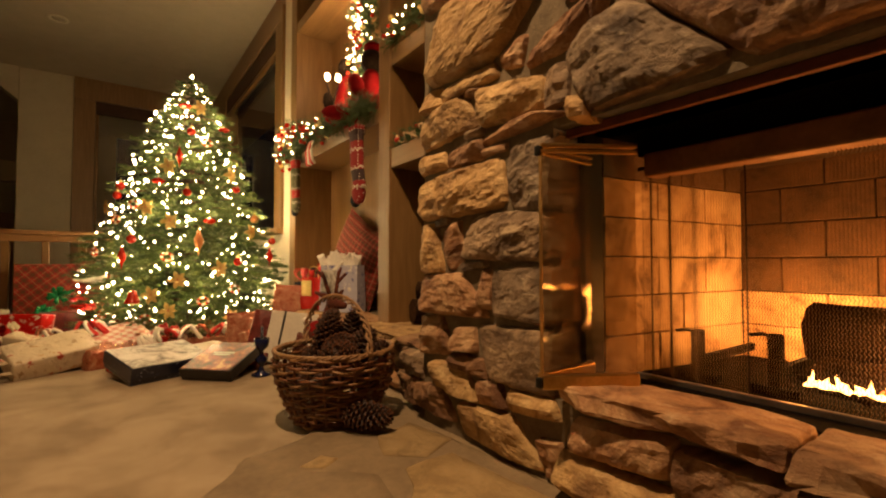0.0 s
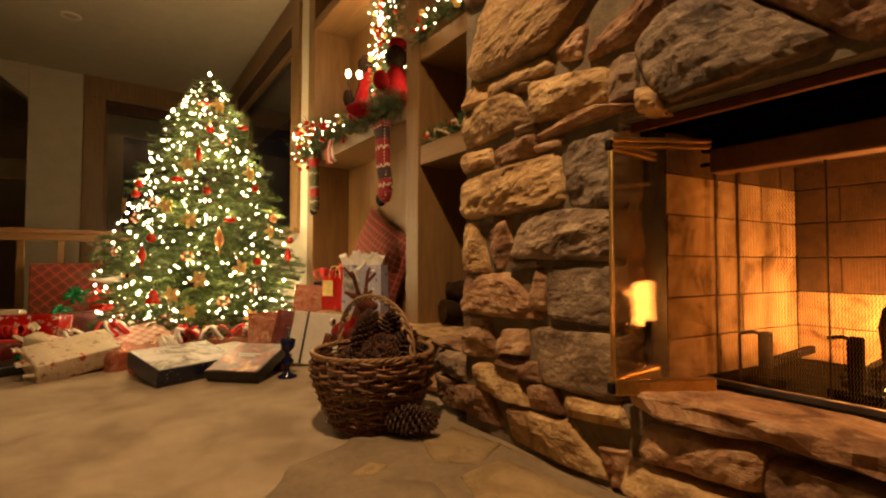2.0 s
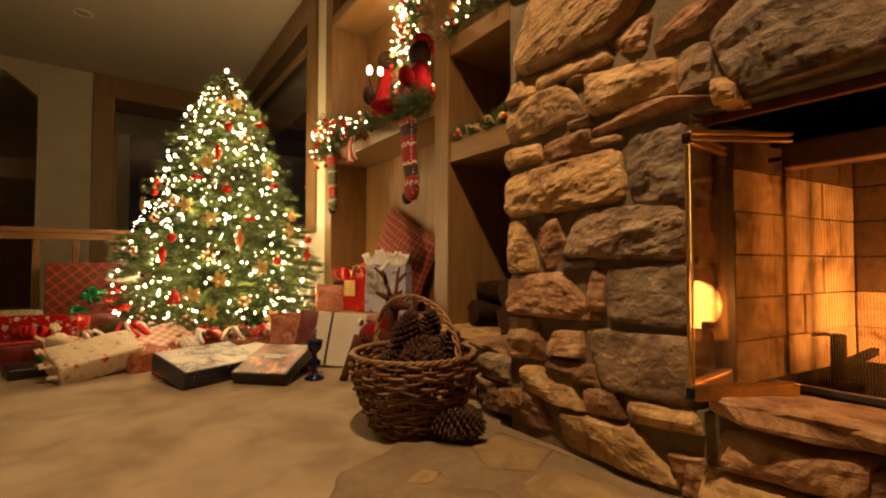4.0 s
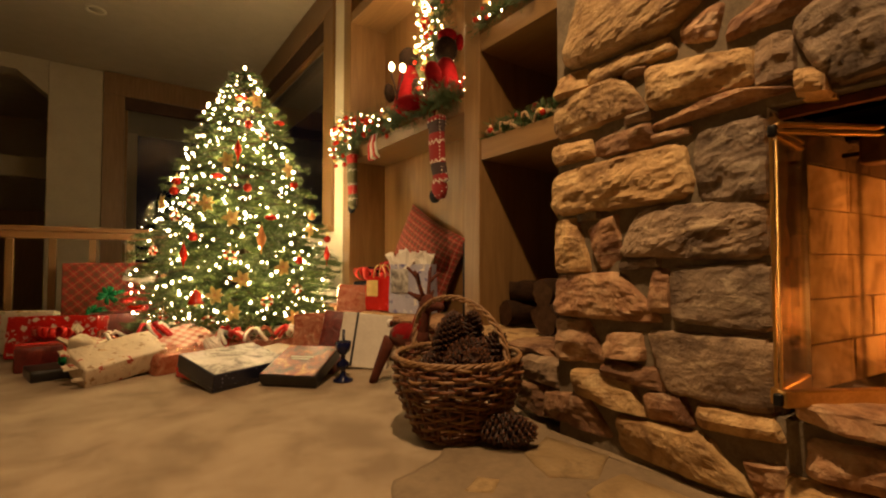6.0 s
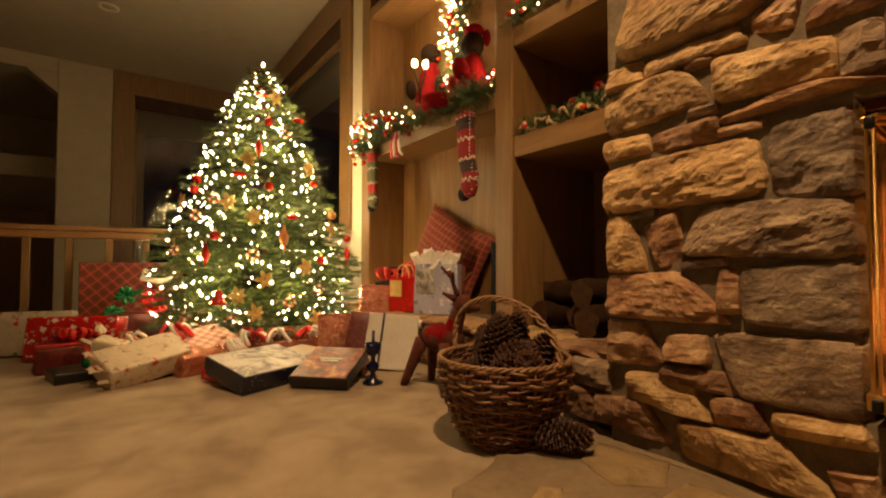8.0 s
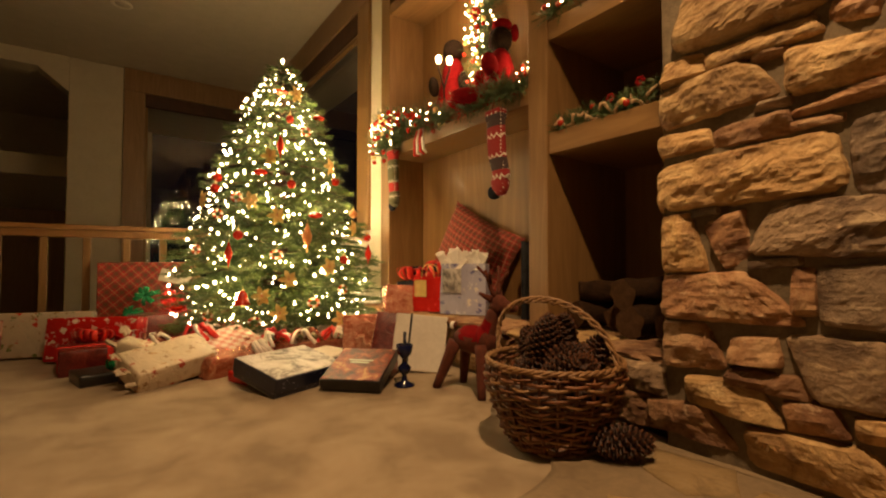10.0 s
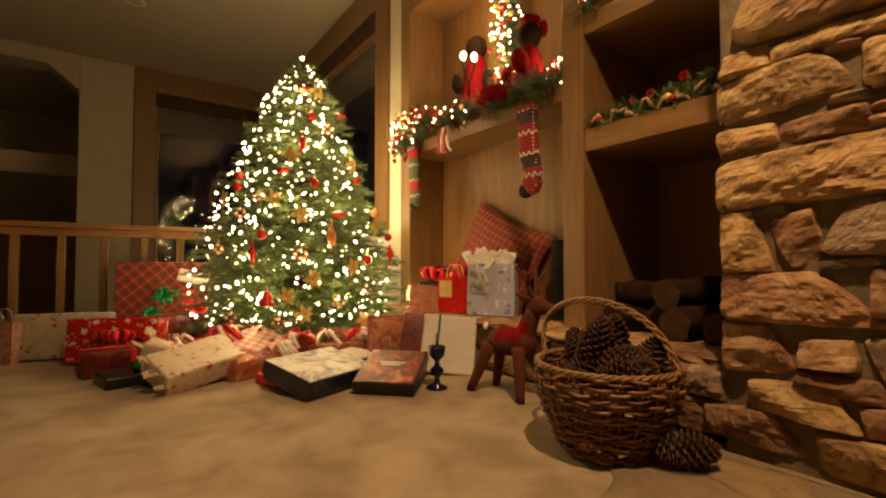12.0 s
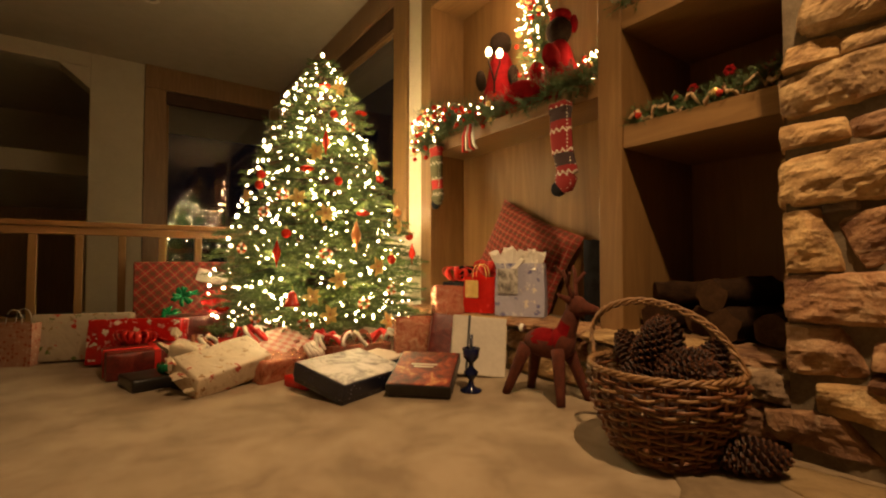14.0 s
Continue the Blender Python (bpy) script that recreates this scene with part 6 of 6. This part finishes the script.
def reindeer(x, y, rz):
    bm = bmesh.new()

    def limb(a, b, r0, r1):
        vs, fs = tube_data([[Vector(a).lerp(Vector(b), k / 5) for k in range(6)]], 1.0, 10, lambda f: r0 + (r1 - r0) * f)
        nv = [bm.verts.new(v) for v in vs]
        for f in fs:
            bm.faces.new([nv[i] for i in f])

    ball(bm, (0, 0, 0.225), 0.07, (1.75, 0.95, 0.9), 3)
    ball(bm, (0.09, 0, 0.235), 0.062, (1, 1, 1.1), 3)
    limb((0.09, 0, 0.24), (0.15, 0, 0.37), 0.052, 0.036)
    ball(bm, (0.165, 0, 0.385), 0.045, (1.2, 0.9, 0.95), 3)
    limb((0.17, 0, 0.385), (0.255, 0, 0.375), 0.035, 0.018)
    ball(bm, (0.262, 0, 0.376), 0.018, (1, 1, 0.9), 2)
    for s in (-1, 1):
        limb((0.09, 0.045 * s, 0.21), (0.155 + 0.02 * s, 0.095 * s, 0.0), 0.034, 0.02)
        limb((-0.085, 0.045 * s, 0.21), (-0.165 + 0.015 * s, 0.09 * s, 0.0), 0.036, 0.02)
        limb((0.145, 0.035 * s, 0.41), (0.115, 0.09 * s, 0.435), 0.016, 0.006)
        limb((0.15, 0.02 * s, 0.42), (0.125, 0.055 * s, 0.53), 0.012, 0.008)
        limb((0.138, 0.035 * s, 0.475), (0.17, 0.075 * s, 0.52), 0.010, 0.007)
        limb((0.132, 0.045 * s, 0.50), (0.10, 0.085 * s, 0.545), 0.009, 0.006)
    ball(bm, (-0.14, 0, 0.275), 0.02, sub=2)
    for v in bm.verts:
        v.co += 0.004 * fbm(v.co * 40, 3) * v.co.normalized()
    ob = part("reindeer_toy", bm, "deer")
    ob.data.materials.append(M["redfelt"])
    ob.data.materials.append(M["tissue"])
    for f in ob.data.polygons:
        c = f.center
        if (0.08 < c.x < 0.15 and 0.265 < c.z < 0.325) or (-0.05 < c.x < 0.10 and c.z > 0.236 + 0.012 * math.sin(c.x * 70)):
            f.material_index = 1
        elif c.x < -0.128 and c.z > 0.262:
            f.material_index = 2
    ob.matrix_world = pose(x, y, 0.0, 0, 0, rz) @ Matrix.Diagonal((0.87, 0.87, 1.02, 1))
    return tagged(ob, "standing brown plush reindeer toy with a red scarf", "toy")


reindeer(0.835, 2.215, -80)

# ---- shelf decorations ----


def garland(name, label, pts, r, n, seed, bulbs, berries=0, lit=1.0, mat="garland"):
    """An artificial fir garland along a path, with small bulbs and berries."""
    rng = random.Random(seed)
    t = thing(name, label, "garland")
    P = [Vector(p) for p in pts]
    twigs = []

    def at(f):
        k = min(len(P) - 2, int(f * (len(P) - 1)))
        return P[k].lerp(P[k + 1], f * (len(P) - 1) - k)

    for i in range(n):
        f = rng.random()
        d = Vector((rng.uniform(-1, 0.6), rng.uniform(-1, 1), rng.uniform(-0.7, 1)))
        twigs.append((at(f), d, r * rng.uniform(0.6, 1.1)))
    part_of("needles", needle_mesh("needles", twigs, 16, 0.022, 0.0018, rng), mat, t, smooth=False)
    tubes("stem", [[at(k / 24) for k in range(25)]], 0.006, "trunk", t, sides=5)
    bm = bmesh.new()
    ball(bm, (0, 0, 0), 0.0046, (1, 1, 1.3), 1)
    me = bpy.data.meshes.new("light_bulb")
    bm.to_mesh(me)
    bm.free()
    for i in range(bulbs):
        d = Vector((rng.uniform(-1, 0.1), rng.uniform(-0.6, 0.6), rng.uniform(-0.4, 0.8))).normalized()
        o = part_of("light_bulb", me, "warmbulb", t)
        o.location = at(lit * rng.random()) + d * r * rng.uniform(0.5, 0.95)
    for i in range(berries):
        d = Vector((rng.uniform(-1, 0.1), rng.uniform(-0.6, 0.6), rng.uniform(-0.4, 0.8))).normalized()
        bm = bmesh.new()
        ball(bm, (0, 0, 0), rng.uniform(0.010, 0.02), sub=1)
        o = part("berry", bm, "redball" if rng.random() < 0.7 else "gold", t)
        o.location = at(lit * rng.random()) + d * r * rng.uniform(0.5, 0.9)
    return t


garland("garland", "lit fir garland with red ribbon along the shelf edge", [(1.13, 3.60, 1.43), (1.10, 3.45, 1.45), (1.10, 3.25, 1.49), (1.12, 3.05, 1.49), (1.13, 2.85, 1.46), (1.13, 2.6, 1.44), (1.12, 2.35, 1.45), (1.14, 2.20, 1.44)], 0.12, 950, 3, 26, 45, 0.6)
garland("garland", "lit fir garland hanging upright at the back of the niche", [(1.36, 2.70, 1.43), (1.34, 2.66, 1.6), (1.35, 2.70, 1.8), (1.36, 2.72, 2.0), (1.36, 2.74, 2.25), (1.36, 2.70, 2.42)], 0.16, 1050, 4, 150, 80)
garland("garland", "lit fir garland lying at the back of the shelf", [(1.38, 2.62, 1.45), (1.36, 2.42, 1.55), (1.36, 2.28, 1.62), (1.36, 2.20, 1.75)], 0.09, 190, 6, 30, 22)
garland("garland", "lit fir garland along the upper shelf edge", [(1.16, 2.05, 1.73), (1.14, 1.9, 1.74), (1.14, 1.7, 1.75), (1.14, 1.52, 1.75), (1.15, 1.40, 1.75)], 0.09, 240, 8, 22, 14)
garland("garland", "unlit dark fir garland with red berries on the niche shelf", [(1.20, 2.03, 1.20), (1.19, 1.9, 1.21), (1.19, 1.75, 1.20), (1.18, 1.6, 1.21), (1.18, 1.42, 1.23)], 0.07, 240, 9, 0, 6)
garland("garland", "bushy lit end of the shelf garland with red ribbon", [(1.12, 3.62, 1.38), (1.08, 3.52, 1.47), (1.08, 3.40, 1.55), (1.12, 3.28, 1.50)], 0.14, 560, 12, 34, 45)
rib = thing("gold_ribbon", "curled pale gold ribbon lying along the niche shelf garland", "ribbon")
tubes("ribbon", [[(1.165 + 0.02 * math.sin(k * 0.9), 2.02 - 0.6 * k / 60, 1.205 + 0.02 * math.sin(k * 0.55) + 0.012 * math.sin(k * 1.7) + (0.05 * max(0, (k - 52) / 8))) for k in range(61)]], 0.0075, "kraft", rib, sides=5)
for i in range(3):
    pt = thing("poinsettia", "dark red artificial flower above the niche garland", "flower", pose(1.27, 1.80 - 0.14 * i, 1.29 + 0.03 * (i % 2), 0, 0, -90))
    for k in range(6):
        w = 6.283 * k / 6
        bm = bmesh.new()
        ball(bm, (0.014 * math.cos(w), 0, 0.014 * math.sin(w)), 0.011, (1, 0.4, 1), 1)
        part("petal", bm, "redfelt", pt)
    tubes("stalk", [[(0, 0.01, 0), (0.01, 0.02, -0.09)]], 0.004, "garland", pt, sides=5)
# The shelf garlands' glow.
for p, w in (((1.02, 3.42, 1.52), 3.0), ((1.20, 2.75, 1.75), 4.0), ((1.20, 2.85, 2.15), 6.5), ((1.24, 2.34, 1.66), 0.8), ((1.20, 1.72, 1.82), 0.7)):
    lamp("garland_glow", "POINT", p, w, WARM, 0.04)


def doll(x, y, z, body, wide, rz, label, cap):
    """A soft seated figure, one plain mesh: skirted body, round head, legs, and a drooping cap where it has one."""
    bm = bmesh.new()
    k, seg = 14, 18
    prev = None
    for i in range(k + 1):
        f = i / k
        r = wide * (0.72 + 0.28 * math.cos(math.pi * f * 0.9)) * (1 if f < 0.9 else 1 - 4 * (f - 0.9))
        ring = [bm.verts.new((r * math.cos(6.283 * j / seg), 0.8 * r * math.sin(6.283 * j / seg), body * f)) for j in range(seg)]
        if prev:
            for j in range(seg):
                q = (j + 1) % seg
                bm.faces.new((prev[j], prev[q], ring[q], ring[j]))
        else:
            bm.faces.new(ring[::-1])
        prev = ring
    bm.faces.new(prev)
    arms = []
    for s in (-1, 1):
        arms.append(len(bm.faces))
        ball(bm, (s * wide * 0.75, -wide * 0.55, body * 0.62), wide * 0.27, (0.9, 1.2, 1.7), 2, pose(0, 0, 0, 12, 0, 0))
        arms.append(len(bm.faces))
        ball(bm, (s * wide * 0.45, -wide * 1.2, wide * 0.36), wide * 0.34, (0.9, 2.2, 0.9), 2)
    hr = 0.072
    ball(bm, (0, 0, body + hr * 0.8), hr, (1, 0.95, 1.05), 3)
    n = len(bm.faces)
    if cap:
        ball(bm, (0, 0.01, body + hr * 2.0), hr * 0.82, (1, 1, 0.62), 2)
        ball(bm, (0, 0.085, body + hr * 1.5), hr * 0.38, (0.9, 0.9, 1.9), 2)
    for v in bm.verts:
        v.co += 0.006 * fbm(v.co * 30, 3) * Vector((1, 1, 0.3))
    ob = part("cloth_doll", bm, "redfelt")
    ob.data.materials.append(M["darkhair"])
    for i, f in enumerate(ob.data.polygons):
        dark_arm = not cap and (arms[0] <= i < arms[1] or arms[2] <= i < arms[3])
        f.material_index = 1 if dark_arm or (i < n and f.center.z > body * 0.985) else 0
    ob.matrix_world = pose(x, y, z, 0, 0, rz)
    return tagged(ob, label, "doll")


doll(1.36, 3.06, 1.428, 0.52, 0.145, -60, "red-dressed cloth doll with dark hair sitting on the shelf", False)
doll(1.27, 2.50, 1.428, 0.34, 0.150, -120, "red-coated cloth doll with a drooping red cap, dark-haired", True)
cs = thing("candle_lamp", "small double electric candle with bright flame bulbs", "candle lamp", pose(1.20, 2.945, 1.428, 0, 0, -21))
for dx in (-0.036, 0.036):
    tubes("stem", [[(0, 0, 0.012), (0, 0, 0.25), (dx * 0.6, 0, 0.33), (dx, 0, 0.37), (dx, 0, 0.405)]], 0.006, "bark", cs, sides=8)
    bm = bmesh.new()
    ball(bm, (dx, 0, 0.434), 0.02, (1, 1, 1.5), 2)
    part("flame_bulb", bm, "candle", cs)
lathe("foot", [(0.04, 0.0), (0.04, 0.008), (0.012, 0.016), (0.008, 0.03)], "gold", cs, seg=16)
lamp("candle_glow", "POINT", (1.14, 2.92, 1.87), 1.8, WARM, 0.03)


def knit_mat(name, ground, light, dark):
    n = Nodes(name)
    tc = n.node("ShaderNodeTexCoord").outputs["Object"]
    s = n.node("ShaderNodeSeparateXYZ", {0: tc})
    z = n.maths("MULTIPLY", s.outputs[2], 26.0)
    zig = n.maths("ADD", z, n.maths("MULTIPLY", n.maths("PINGPONG", n.maths("MULTIPLY", s.outputs[1], 60.0), 1.0), 0.55))
    band = n.maths("FRACT", n.maths("MULTIPLY", zig, 0.36))
    c = n.mix(n.maths("LESS_THAN", band, 0.10), ground, light)
    c = n.mix(n.maths("GREATER_THAN", n.maths("FRACT", n.maths("MULTIPLY", z, 0.17)), 0.72), c, dark)
    dots = n.node("ShaderNodeTexVoronoi", {"Vector": tc, "Scale": 55.0, "Randomness": 0.1}).outputs["Distance"]
    c = n.mix(n.maths("LESS_THAN", dots, 0.22), c, light)
    n.bump(n.noise(220, n.coords(), 3), 0.5, 0.004)
    return n.done(c, 0.95)


M["knit"] = knit_mat("red_knit", (0.26, 0.02, 0.02), (0.66, 0.60, 0.48), (0.05, 0.03, 0.03))
M["knit2"] = knit_mat("green_red_knit", (0.10, 0.10, 0.05), (0.45, 0.42, 0.34), (0.36, 0.02, 0.02))


def stocking(x, y, ztop, h, mat, label, toe=1):
    """A knitted sock hanging by its cuff: leg, heel and a forward toe."""
    t = thing("stocking", label, "stocking", pose(x, y, ztop), "hanging stockings")
    spine = [(0, 0, 0), (0, 0.0, -0.25), (0, -0.02, -0.5), (0, -0.07, -0.68), (0, -0.10, -0.79), (0, -0.06, -0.89), (0, 0.01, -0.96)]
    pts = [Vector((a * h, b * h * toe, c * h)) for a, b, c in spine]
    dense = []
    for i in range(len(pts) - 1):
        for k in range(4):
            dense.append(pts[i].lerp(pts[i + 1], k / 4))
    dense.append(pts[-1])
    bm = bmesh.new()
    vs, fs = tube_data([dense], h * 0.145, 16, lambda f: 1.0 + 0.06 * math.sin(f * 9) if f < 0.9 else 1.0 - 3.5 * (f - 0.9))
    nv = [bm.verts.new((v.x * 0.5, v.y, v.z)) for v in vs]
    for f in fs:
        bm.faces.new([nv[i] for i in f])
    sock = part("sock", bm, mat, t)
    bm = bmesh.new()
    ball(bm, pts[-1] + Vector((0, 0.02 * h * toe, 0.0)), h * 0.105, (0.55, 1.15, 0.95), 2)
    part("toe_cap", bm, "darkcloth", sock, "black knitted toe")
    bm = bmesh.new()
    boxm(bm, -h * 0.075, h * 0.075, -h * 0.135, h * 0.135, -0.03, 0.03, 0.012)
    part("cuff", bm, mat, sock)
    tubes("loop", [[(0, 0.03, 0.03), (0.01, 0.035, 0.06), (0.02, 0.03, 0.10)]], 0.004, "redfelt", t, sides=5)
    return t


stocking(1.105, 2.355, 1.33, 0.41, "knit", "red patterned knitted stocking hanging from the shelf")
stocking(1.11, 3.44, 1.36, 0.40, "knit2", "green and red striped knitted stocking hanging from the shelf", 0.5)
cc = thing("candy_cane_ribbon", "red striped ribbon cluster hanging from the garland", "ribbon", pose(1.09, 3.05, 1.40))
for k in range(4):
    tubes("ribbon", [[(0, 0.02 * k - 0.03, 0.02), (-0.02, 0.03 * k - 0.05, -0.05), (-0.01, 0.035 * k - 0.05, -0.11 - 0.01 * k), (0.0, 0.03 * k - 0.07, -0.14)]], 0.009, "redribbon" if k % 2 else "tissue", cc, sides=6)
